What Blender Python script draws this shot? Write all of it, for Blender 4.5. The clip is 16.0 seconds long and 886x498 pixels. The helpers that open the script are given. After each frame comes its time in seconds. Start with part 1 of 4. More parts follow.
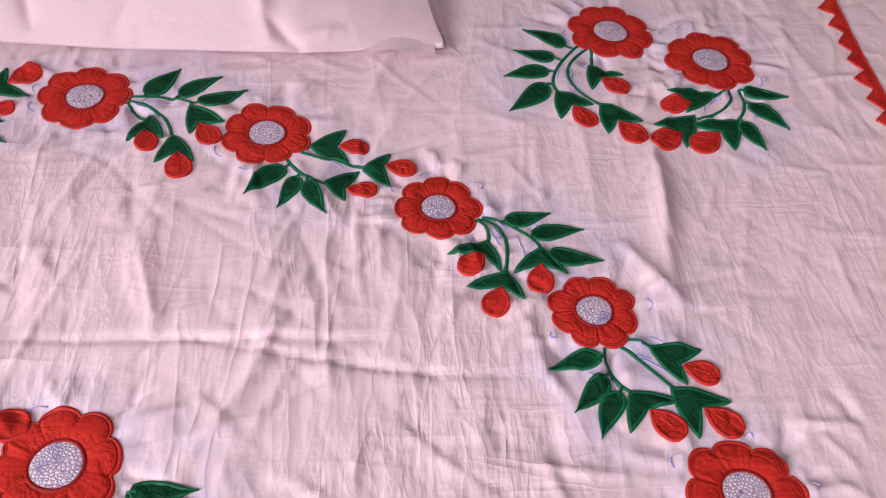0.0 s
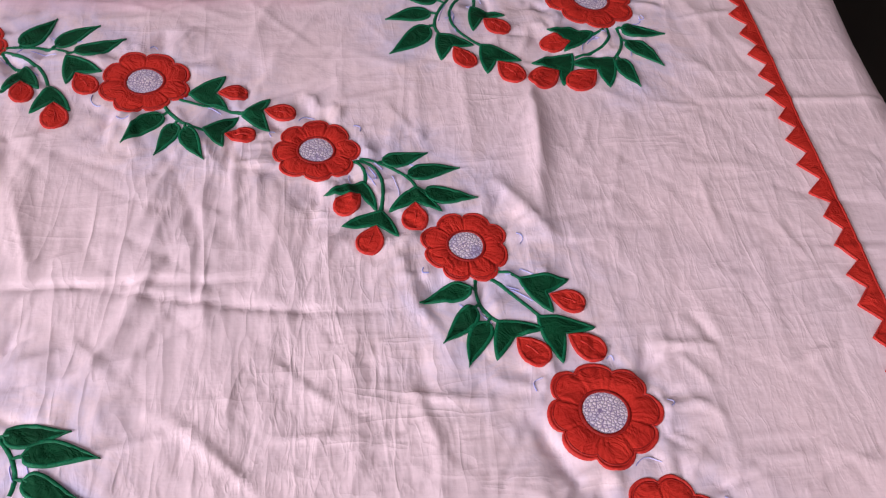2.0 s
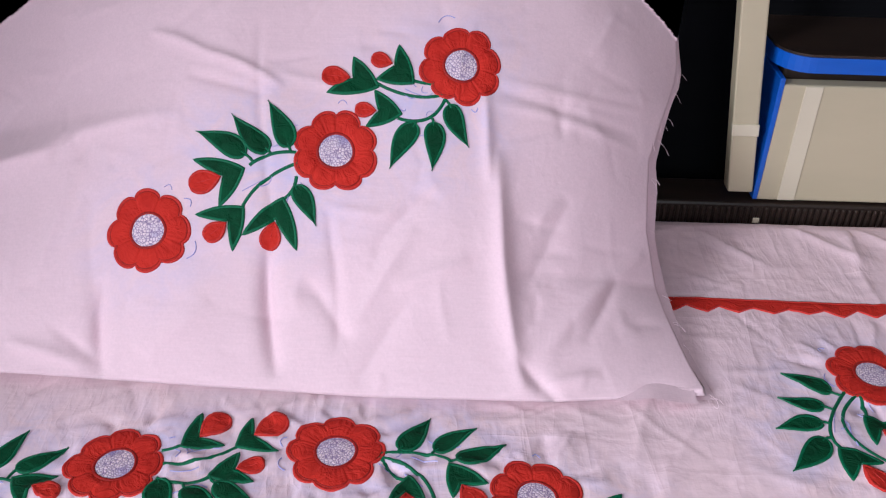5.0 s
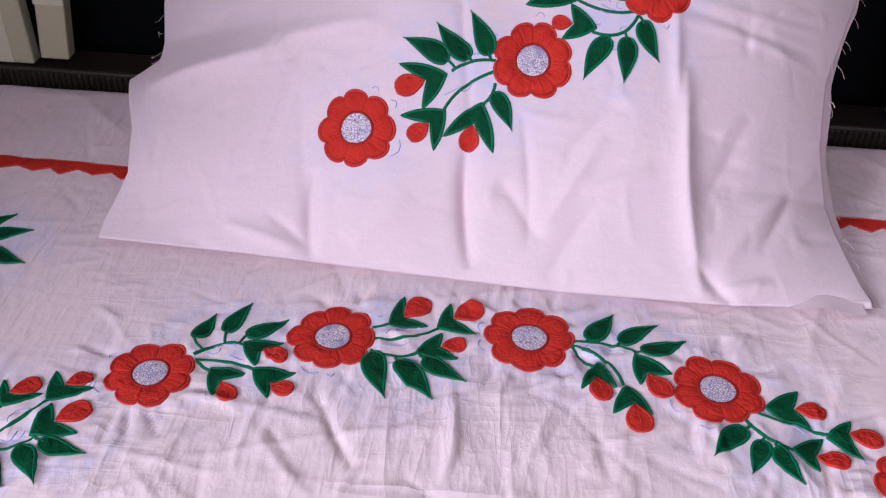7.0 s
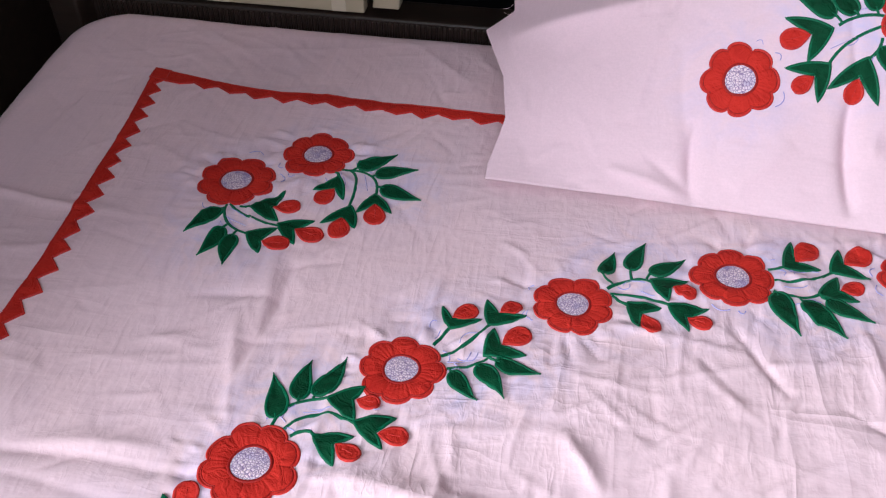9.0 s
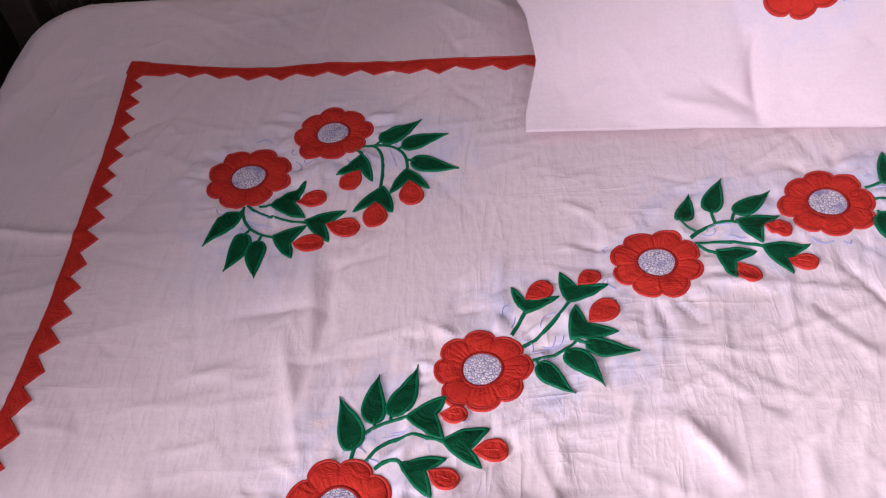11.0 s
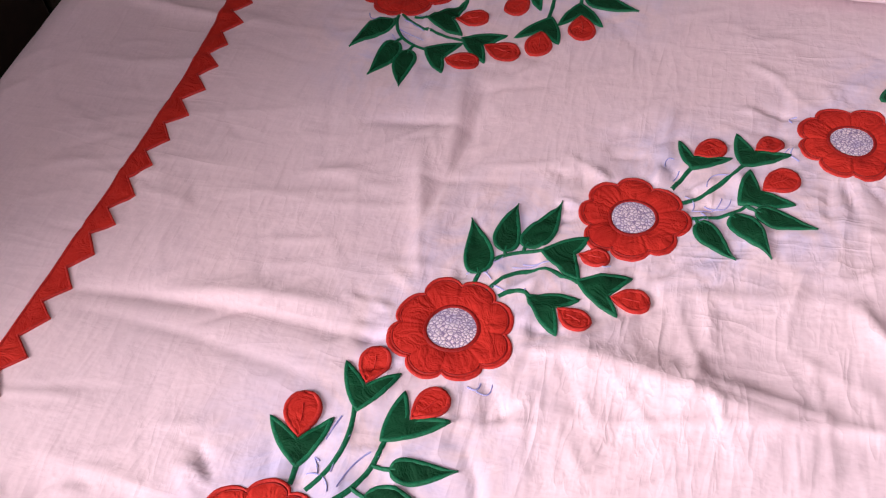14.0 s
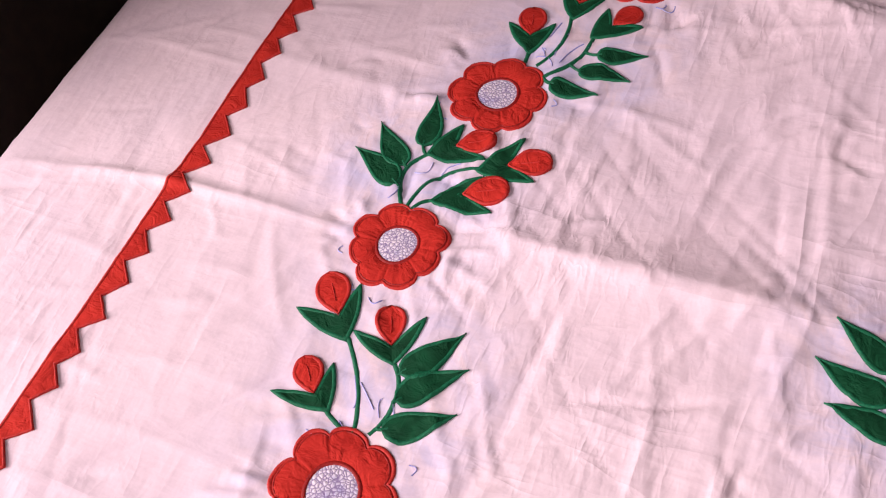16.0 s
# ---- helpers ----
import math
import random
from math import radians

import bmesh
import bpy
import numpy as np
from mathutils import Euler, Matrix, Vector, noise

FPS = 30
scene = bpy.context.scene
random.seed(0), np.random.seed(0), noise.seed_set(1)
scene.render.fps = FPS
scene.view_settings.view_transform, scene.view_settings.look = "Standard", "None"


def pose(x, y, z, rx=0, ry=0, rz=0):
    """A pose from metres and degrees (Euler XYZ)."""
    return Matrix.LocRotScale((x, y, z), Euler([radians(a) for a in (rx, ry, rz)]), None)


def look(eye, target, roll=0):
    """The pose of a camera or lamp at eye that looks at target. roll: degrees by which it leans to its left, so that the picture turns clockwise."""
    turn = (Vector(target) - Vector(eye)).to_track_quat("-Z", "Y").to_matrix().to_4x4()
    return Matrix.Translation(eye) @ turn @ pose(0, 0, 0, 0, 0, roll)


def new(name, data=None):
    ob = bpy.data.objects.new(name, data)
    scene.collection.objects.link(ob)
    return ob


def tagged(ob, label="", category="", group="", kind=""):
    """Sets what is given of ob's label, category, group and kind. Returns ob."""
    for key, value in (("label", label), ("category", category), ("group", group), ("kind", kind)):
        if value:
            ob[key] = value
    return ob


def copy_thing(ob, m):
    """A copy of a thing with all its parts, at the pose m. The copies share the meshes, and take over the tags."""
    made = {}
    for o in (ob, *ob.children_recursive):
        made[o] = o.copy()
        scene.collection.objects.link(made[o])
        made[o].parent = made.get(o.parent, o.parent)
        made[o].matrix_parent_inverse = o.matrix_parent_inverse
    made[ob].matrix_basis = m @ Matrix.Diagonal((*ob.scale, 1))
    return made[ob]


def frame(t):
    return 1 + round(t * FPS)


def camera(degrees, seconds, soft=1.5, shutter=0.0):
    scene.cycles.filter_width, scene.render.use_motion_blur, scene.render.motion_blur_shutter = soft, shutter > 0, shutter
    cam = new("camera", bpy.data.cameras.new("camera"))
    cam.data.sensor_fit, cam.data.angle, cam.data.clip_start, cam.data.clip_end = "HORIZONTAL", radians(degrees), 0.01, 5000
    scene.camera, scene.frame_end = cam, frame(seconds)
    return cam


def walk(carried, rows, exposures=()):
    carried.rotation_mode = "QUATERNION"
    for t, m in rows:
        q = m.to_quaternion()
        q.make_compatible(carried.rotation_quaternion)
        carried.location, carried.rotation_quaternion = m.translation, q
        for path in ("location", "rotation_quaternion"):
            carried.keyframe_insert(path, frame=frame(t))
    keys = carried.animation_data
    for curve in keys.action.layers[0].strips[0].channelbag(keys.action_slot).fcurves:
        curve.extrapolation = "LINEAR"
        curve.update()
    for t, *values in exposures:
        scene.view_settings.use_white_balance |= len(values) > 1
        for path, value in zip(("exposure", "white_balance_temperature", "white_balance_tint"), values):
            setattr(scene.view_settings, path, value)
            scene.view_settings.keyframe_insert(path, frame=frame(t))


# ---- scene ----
cam = camera(50.5, 16.0, soft=1.2)
PATH = [
    (0, (0.295, -0.063, 1.056), (0.436, 1.238, -0.457), 5.3),
    (0.5, (0.282, -0.053, 1.057), (0.444, 1.298, -0.409), 6.5),
    (1, (0.326, -0.066, 1.047), (0.492, 1.212, -0.482), 4.1),
    (1.5, (0.362, -0.096, 1.055), (0.65, 1.081, -0.537), 7.9),
    (2, (0.346, -0.084, 1.066), (0.591, 1.131, -0.503), 7.4),
    (2.5, (0.323, -0.057, 1.081), (0.556, 1.278, -0.39), 7.1),
    (3, (0.296, -0.027, 1.073), (0.49, 1.418, -0.296), 4.6),
    (3.5, (0.259, 0.014, 1.078), (0.474, 1.557, -0.176), 3.5),
    (4, (0.201, 0.027, 1.078), (0.227, 1.654, -0.084), -0.4),
    (4.2, (0.184, 0.028, 1.076), (0.197, 1.689, -0.038), 0.7),
    (6.3, (0.073, 0.03, 1.064), (0.068, 1.695, -0.044), 2.7),
    (6.5, (0.063, 0.028, 1.071), (0.016, 1.652, -0.095), 2.6),
    (7, (0.035, -0.034, 1.082), (-0.095, 1.529, -0.159), 1.8),
    (7.5, (0.018, -0.098, 1.122), (-0.098, 1.471, -0.112), 3.0),
    (8, (-0.071, -0.124, 1.127), (-0.226, 1.433, -0.118), 1.1),
    (8.5, (-0.159, -0.118, 1.112), (-0.359, 1.404, -0.171), 0.4),
    (9, (-0.228, -0.119, 1.107), (-0.521, 1.353, -0.214), -0.7),
    (9.2, (-0.237, -0.12, 1.1), (-0.544, 1.321, -0.252), -1.2),
    (11.3, (-0.308, 0.001, 1.059), (-0.565, 1.375, -0.371), -9.8),
    (11.5, (-0.318, 0.022, 1.042), (-0.569, 1.394, -0.391), -9.0),
    (12, (-0.359, 0.039, 1.004), (-0.78, 1.502, -0.294), -7.0),
    (12.5, (-0.357, 0.065, 0.971), (-0.756, 1.433, -0.432), -6.6),
    (13, (-0.347, 0.06, 0.973), (-0.784, 1.421, -0.425), -8.0),
    (13.5, (-0.329, 0.014, 1.001), (-0.76, 1.337, -0.436), -7.4),
    (14, (-0.332, -0.044, 0.986), (-0.797, 1.172, -0.532), -6.2),
    (14.5, (-0.338, -0.084, 0.978), (-0.861, 1.002, -0.618), -7.6),
    (15, (-0.334, -0.156, 1.015), (-0.914, 0.867, -0.603), -11.6),
    (15.5, (-0.335, -0.244, 1.034), (-0.951, 0.739, -0.595), -12.2),
    (16, (-0.297, -0.306, 1.039), (-0.952, 0.62, -0.609), -14.5),
]
walk(cam, [(t, look(e, g, r)) for t, e, g, r in PATH], [
    (0, -0.2, 6600, 10), (0.5, -0.15, 6250, 5), (1.5, -0.3, 6450, 7), (3.5, -0.15, 6000, 3), (4.2, -0.15, 6000, 3), (7, -0.18, 5700, 1), (9, -0.05, 6000, 2), (11.5, -0.02, 6050, 2),
    (12.5, 0.2, 6050, 2), (13.5, 0.15, 6400, 8), (14, -0.1, 6700, 12), (15, -0.52, 6900, 15), (15.5, -0.65, 6900, 15), (16, -0.70, 6800, 14)])

# ---- light ----
world = bpy.data.worlds.new("daylight")
scene.world = world
world.use_nodes = True
wn = world.node_tree.nodes
sky = wn.new("ShaderNodeTexSky")
sky.sky_type, sky.sun_disc = "NISHITA", False
sky.sun_elevation, sky.sun_rotation = radians(35), radians(200)
wn["Background"].inputs["Strength"].default_value = 0.12
world.node_tree.links.new(sky.outputs["Color"], wn["Background"].inputs["Color"])


def window_light(name, eye, target, size_x, size_y, watts, colour):
    lamp = bpy.data.lights.new(name, "AREA")
    lamp.shape, lamp.size, lamp.size_y = "RECTANGLE", size_x, size_y
    lamp.energy, lamp.color = watts, colour
    ob = new(name, lamp)
    ob.matrix_world = look(eye, target)
    return ob


window_light("daylight_side_window", (-2.02, -1.12, 1.75), (0.1, 0.1, 0.55), 1.1, 1.1, 135, (0.97, 0.93, 0.98))
window_light("daylight_front_window", (0.15, -1.69, 1.70), (0.15, -0.1, 0.6), 1.3, 1.0, 21, (0.96, 0.92, 1.0))

# ---- materials ----


def material(name, rough=0.6, metal=0.0):
    m = bpy.data.materials.new(name)
    m.use_nodes = True
    b = m.node_tree.nodes["Principled BSDF"]
    b.inputs["Roughness"].default_value = rough
    b.inputs["Metallic"].default_value = metal
    return m, m.node_tree, b


def node(tree, kind, **values):
    n = tree.nodes.new(kind)
    for key, value in values.items():
        n.inputs[key].default_value = value
    return n


def coords(tree, scale=(1, 1, 1), turn=0.0):
    c = tree.nodes.new("ShaderNodeTexCoord")
    m = tree.nodes.new("ShaderNodeMapping")
    m.inputs["Scale"].default_value = scale
    m.inputs["Rotation"].default_value = (0, 0, turn)
    tree.links.new(c.outputs["Object"], m.inputs["Vector"])
    return m.outputs["Vector"]


def noise_node(tree, scale, detail=4.0, rough=0.55, distort=0.0, stretch=(1, 1, 1), turn=0.0):
    n = node(tree, "ShaderNodeTexNoise", Scale=scale, Detail=detail, Roughness=rough, Distortion=distort)
    tree.links.new(coords(tree, stretch, turn), n.inputs["Vector"])
    return n.outputs["Fac"]


def ramp(tree, fac, stops):
    r = tree.nodes.new("ShaderNodeValToRGB")
    e = r.color_ramp.elements
    while len(e) < len(stops):
        e.new(0.5)
    for el, (pos, col) in zip(e, stops):
        el.position, el.color = pos, (*col, 1)
    tree.links.new(fac, r.inputs["Fac"])
    return r.outputs["Color"]


def mix(tree, fac, a, b, blend="MIX"):
    n = tree.nodes.new("ShaderNodeMix")
    n.data_type, n.blend_type = "RGBA", blend
    for socket, value in ((n.inputs[0], fac), (n.inputs[6], a), (n.inputs[7], b)):
        if isinstance(value, (int, float)):
            socket.default_value = value
        elif isinstance(value, tuple):
            socket.default_value = (*value, 1)
        else:
            tree.links.new(value, socket)
    return n.outputs[2]


def bump(tree, b, layers):
    """layers: (height socket, strength, distance in metres)."""
    last = None
    for height, strength, distance in layers:
        n = node(tree, "ShaderNodeBump", Strength=strength, Distance=distance)
        tree.links.new(height, n.inputs["Height"])
        if last:
            tree.links.new(last, n.inputs["Normal"])
        last = n.outputs["Normal"]
    tree.links.new(last, b.inputs["Normal"])


def math_node(tree, operation, *values):
    n = tree.nodes.new("ShaderNodeMath")
    n.operation = operation
    for socket, value in zip(n.inputs, values):
        if isinstance(value, (int, float)):
            socket.default_value = value
        else:
            tree.links.new(value, socket)
    return n.outputs[0]


def crease_lines(tree, scale, stretch, turn, sharp, zone_scale, low):
    """Thin creases along the middle level of a stretched noise, strong in some zones and faint in others."""
    n = noise_node(tree, scale, 2.0, 0.5, 0.5, stretch, turn)
    line = math_node(tree, "SUBTRACT", 1.0, math_node(tree, "ABSOLUTE", math_node(tree, "MULTIPLY_ADD", n, 2.6, -1.3)))
    line = math_node(tree, "POWER", math_node(tree, "MAXIMUM", line, 0.0), sharp)
    zone = node(tree, "ShaderNodeMapRange")
    zone.inputs["From Min"].default_value, zone.inputs["From Max"].default_value = low, low + 0.2
    zone.inputs["To Min"].default_value, zone.inputs["To Max"].default_value = 0.08, 1.0
    tree.links.new(noise_node(tree, zone_scale, 2.0, 0.5, 0.4, (1, 1, 1), turn * 3), zone.inputs["Value"])
    return math_node(tree, "MULTIPLY", line, zone.outputs["Result"])


def cotton(name, light, dark, crinkle=1.0, chalk=None):
    m, t, b = material(name, 0.85)
    b.inputs["Sheen Weight"].default_value = 0.12
    b.inputs["Specular IOR Level"].default_value = 0.22
    big = noise_node(t, 5.0, 4, 0.6, 0.4)
    fine = noise_node(t, 420.0, 2, 0.6)
    weave = noise_node(t, 620.0, 1, 0.5, 0.0, (1, 0.06, 1))
    weft = noise_node(t, 620.0, 1, 0.5, 0.0, (0.06, 1, 1))
    col = ramp(t, big, [(0.3, dark), (0.7, light)])
    col = mix(t, 0.08, col, ramp(t, fine, [(0.3, (0.45, 0.4, 0.42)), (0.7, (1, 1, 1))]), "MULTIPLY")
    for threads in (weave, weft):
        col = mix(t, 0.05, col, ramp(t, threads, [(0.35, (0.5, 0.45, 0.47)), (0.65, (1, 1, 1))]), "MULTIPLY")
    if chalk:
        dust = t.nodes.new("ShaderNodeAttribute")
        dust.attribute_name = "chalk_dust"
        spots = ramp(t, noise_node(t, 24.0, 4, 0.65, 1.0), [(0.36, (0, 0, 0)), (0.68, (1, 1, 1))])
        col = mix(t, math_node(t, "MULTIPLY", dust.outputs["Fac"], spots), col, chalk)
    t.links.new(col, b.inputs["Base Color"])
    worn = t.nodes.new("ShaderNodeAttribute")
    worn.attribute_name = "crumple"
    layers = []
    for scale, stretch, turn, sharp, zone_scale, low, strength, distance in (
            (17, (1, 0.16, 1), 0.12, 3.0, 3.1, 0.42, 0.8, 0.0030),
            (24, (1, 0.20, 1), -0.62, 3.0, 4.3, 0.46, 0.8, 0.0022),
            (15, (0.20, 1, 1), 0.20, 3.0, 3.7, 0.46, 0.8, 0.0026),
            (44, (1, 0.22, 1), 0.85, 2.5, 5.1, 0.44, 0.8, 0.0013),
            (52, (1, 0.25, 1), -0.15, 2.5, 4.7, 0.40, 0.8, 0.0012),
            (48, (0.25, 1, 1), -0.35, 2.5, 5.7, 0.46, 0.8, 0.0011),
            (120, (1, 0.35, 1), -0.7, 2.0, 6.1, 0.38, 0.8, 0.0006)):
        layers.append((math_node(t, "MULTIPLY", crease_lines(t, scale, stretch, turn, sharp, zone_scale, low), worn.outputs["Fac"]), strength * crinkle, 0.78 * distance))
    bump(t, b, layers + [
        (noise_node(t, 60.0, 3, 0.6, 0.3), 0.35 * crinkle, 0.0016),
        (weave, 0.15, 0.0002), (weft, 0.15, 0.0002)])
    return m


def applique(name, light, dark, wrinkle=0.8):
    m, t, b = material(name, 0.75)
    b.inputs["Specular IOR Level"].default_value = 0.12
    n = noise_node(t, 45.0, 4, 0.6, 0.6)
    t.links.new(ramp(t, n, [(0.25, dark), (0.75, light)]), b.inputs["Base Color"])
    bump(t, b, [(noise_node(t, 70.0, 3, 0.6, 1.0), wrinkle, 0.0025), (noise_node(t, 900.0, 1), 0.3, 0.0004)])
    return m


def satin(name, light, dark):
    m, t, b = material(name, 0.55)
    b.inputs["Specular IOR Level"].default_value = 0.22
    n = noise_node(t, 700.0, 2, 0.6)
    t.links.new(ramp(t, n, [(0.3, dark), (0.7, light)]), b.inputs["Base Color"])
    bump(t, b, [(n, 0.6, 0.0006)])
    return m


def embroidered(name):
    m, t, b = material(name, 0.7)
    v = t.nodes.new("ShaderNodeTexVoronoi")
    v.feature = "DISTANCE_TO_EDGE"
    v.inputs["Scale"].default_value = 430
    t.links.new(coords(t), v.inputs["Vector"])
    lines = ramp(t, v.outputs["Distance"], [(0.03, (1, 1, 1)), (0.14, (0, 0, 0))])
    tone = ramp(t, noise_node(t, 60.0, 3, 0.6), [(0.35, (0.78, 0.63, 0.69)), (0.55, (0.66, 0.55, 0.65)), (0.72, (0.30, 0.26, 0.50))])
    t.links.new(mix(t, lines, tone, (0.24, 0.16, 0.30)), b.inputs["Base Color"])
    bump(t, b, [(v.outputs["Distance"], 0.7, 0.0012)])
    return m


def lacquer(name, light, dark, rough, grain=(1, 12, 12), scale=6.0, relief=0.1):
    m, t, b = material(name, rough)
    n = noise_node(t, scale, 5, 0.6, 0.3, grain)
    t.links.new(ramp(t, n, [(0.3, dark), (0.7, light)]), b.inputs["Base Color"])
    bump(t, b, [(noise_node(t, 60.0, 3), relief, 0.001)])
    return m


SHEET = cotton("pink_cotton_sheet", (0.845, 0.622, 0.662), (0.76, 0.570, 0.632), 1.0, (0.50, 0.47, 0.72))
COVER = cotton("pink_cotton_cover", (0.78, 0.575, 0.64), (0.74, 0.545, 0.61), 0.28, (0.50, 0.47, 0.72))
RED = applique("red_cotton", (0.56, 0.030, 0.020), (0.40, 0.016, 0.012), 1.0)
RED_SATIN = satin("red_satin_stitch", (0.58, 0.034, 0.026), (0.36, 0.014, 0.012))
# same red thread, darkened for the shadow in the stitched grooves
RED_SEAM_SHADE = satin("red_seam_stitch_shaded", (0.34, 0.014, 0.012), (0.20, 0.007, 0.006))
GREEN = applique("green_cotton", (0.004, 0.066, 0.026), (0.002, 0.026, 0.010), 1.0)
GREEN_SATIN = satin("green_satin_stitch", (0.006, 0.150, 0.068), (0.003, 0.070, 0.030))
WHITE_STITCH = embroidered("white_loop_stitch")
BLUE_MARK = applique("blue_chalk", (0.22, 0.22, 0.55), (0.48, 0.44, 0.64), 0.2)
DARK_WOOD = lacquer("dark_brown_wood", (0.030, 0.018, 0.013), (0.016, 0.010, 0.008), 0.38)
# the recess's shade is put into this near-black colour
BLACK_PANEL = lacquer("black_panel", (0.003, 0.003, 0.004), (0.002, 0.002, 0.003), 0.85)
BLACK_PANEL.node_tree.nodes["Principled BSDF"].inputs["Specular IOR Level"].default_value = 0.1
CREAM = lacquer("cream_laminate", (0.50, 0.43, 0.30), (0.44, 0.38, 0.265), 0.35, (1, 1, 3), 4.0, 0.05)
PALE = lacquer("pale_stripe_laminate", (0.62, 0.55, 0.42), (0.58, 0.51, 0.39), 0.35, (1, 1, 3), 4.0, 0.05)
BLUE_EDGE = lacquer("blue_edge_band", (0.010, 0.10, 0.50), (0.008, 0.08, 0.42), 0.35)
METAL, _t, _b = material("aged_brass", 0.32, 1.0)
_b.inputs["Base Color"].default_value = (0.30, 0.24, 0.15, 1)
WALL = lacquer("painted_wall", (0.15, 0.12, 0.105), (0.12, 0.097, 0.085), 0.8, (1, 1, 1), 3.0, 0.2)
CEILING = lacquer("white_ceiling", (0.78, 0.77, 0.75), (0.72, 0.71, 0.70), 0.85, (1, 1, 1), 3.0, 0.2)
# floor colour carries the darkness of the unlit gap beside the bed
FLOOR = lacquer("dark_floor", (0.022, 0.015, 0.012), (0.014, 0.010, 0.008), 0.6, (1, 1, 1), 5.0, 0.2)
MATTRESS = cotton("mattress_ticking", (0.55, 0.50, 0.48), (0.48, 0.44, 0.42), 0.3)

# ---- mesh helpers ----


def smooth(me, on=True):
    me.polygons.foreach_set("use_smooth", [on] * len(me.polygons))


def part(name, verts, faces, mat, parent=None, label="", flat=False):
    me = bpy.data.meshes.new(name)
    me.from_pydata([tuple(v) for v in verts], [], faces)
    me.materials.append(mat)
    smooth(me, not flat)
    me.update()
    ob = new(name, me)
    if parent:
        ob.parent = parent
    if label:
        ob["label"] = label
    return ob


def thing(name, label, category, kind="", group=""):
    return tagged(new(name), label, category, group, kind)


def box(name, lo, hi, mat, parent=None, label="", bevel=0.003, segments=2):
    bm = bmesh.new()
    bmesh.ops.create_cube(bm, size=1.0)
    for v in bm.verts:
        v.co = Vector([(a + b) / 2 + c * (b - a) for a, b, c in zip(lo, hi, v.co)])
    if bevel:
        bmesh.ops.bevel(bm, geom=bm.edges[:], offset=bevel, segments=segments, affect="EDGES", profile=0.5)
    me = bpy.data.meshes.new(name)
    bm.to_mesh(me)
    bm.free()
    me.materials.append(mat)
    ob = new(name, me)
    if parent:
        ob.parent = parent
    if label:
        ob["label"] = label
    return ob


def grid_faces(rows, cols, wrap=False):
    faces = []
    for i in range(rows - 1):
        for j in range(cols if wrap else cols - 1):
            k = (j + 1) % cols
            faces.append((i * cols + j, i * cols + k, (i + 1) * cols + k, (i + 1) * cols + j))
    return faces


# ---- cloth surfaces ----
TOP = 0.55
INSET = (-0.855, 0.800, -1.02, 0.860)      # flat top of the mattress: x from, x to, y from, y to
ROLL = 0.042
CORNER = 0.04


def lattice(ix, iy, seed):
    s = np.sin(ix * 127.1 + iy * 311.7 + seed * 74.7) * 43758.5453
    return s - np.floor(s)


def vnoise(x, y, seed):
    ix, iy = np.floor(x), np.floor(y)
    fx, fy = x - ix, y - iy
    fx, fy = fx * fx * fx * (fx * (fx * 6 - 15) + 10), fy * fy * fy * (fy * (fy * 6 - 15) + 10)
    a, b = lattice(ix, iy, seed), lattice(ix + 1, iy, seed)
    c, d = lattice(ix, iy + 1, seed), lattice(ix + 1, iy + 1, seed)
    return (a * (1 - fx) + b * fx) * (1 - fy) + (c * (1 - fx) + d * fx) * fy


def ridge(x, y, seed):
    return 1 - np.abs(2 * vnoise(x, y, seed) - 1)


# flowers of the wreath and the corners: x, y, width, turn
FLOWERS = (
    (0.061, 0.528, 0.0747, 0),
    (0.208, 0.489, 0.0716, 23),
    (0.340, 0.413, 0.0661, 1),
    (0.443, 0.317, 0.0631, 24),
    (0.516, 0.183, 0.0752, 2),
    (0.541, 0.105, 0.0703, 25),
    (-0.098, 0.510, 0.0726, 3),
    (-0.231, 0.454, 0.0696, 26),
    (-0.358, 0.359, 0.0700, 4),
    (-0.445, 0.252, 0.0750, 27),
    (-0.507, 0.103, 0.0724, 5),
    (-0.522, -0.036, 0.0674, 28),
    (-0.489, -0.196, 0.0778, 6),
    (0.504, 0.635, 0.0791, 29),
    (0.589, 0.599, 0.0811, 7),
    (-0.571, 0.567, 0.0774, 30),
    (-0.504, 0.623, 0.0733, 8),
    (0.112, 0.203, 0.078, 10),
)

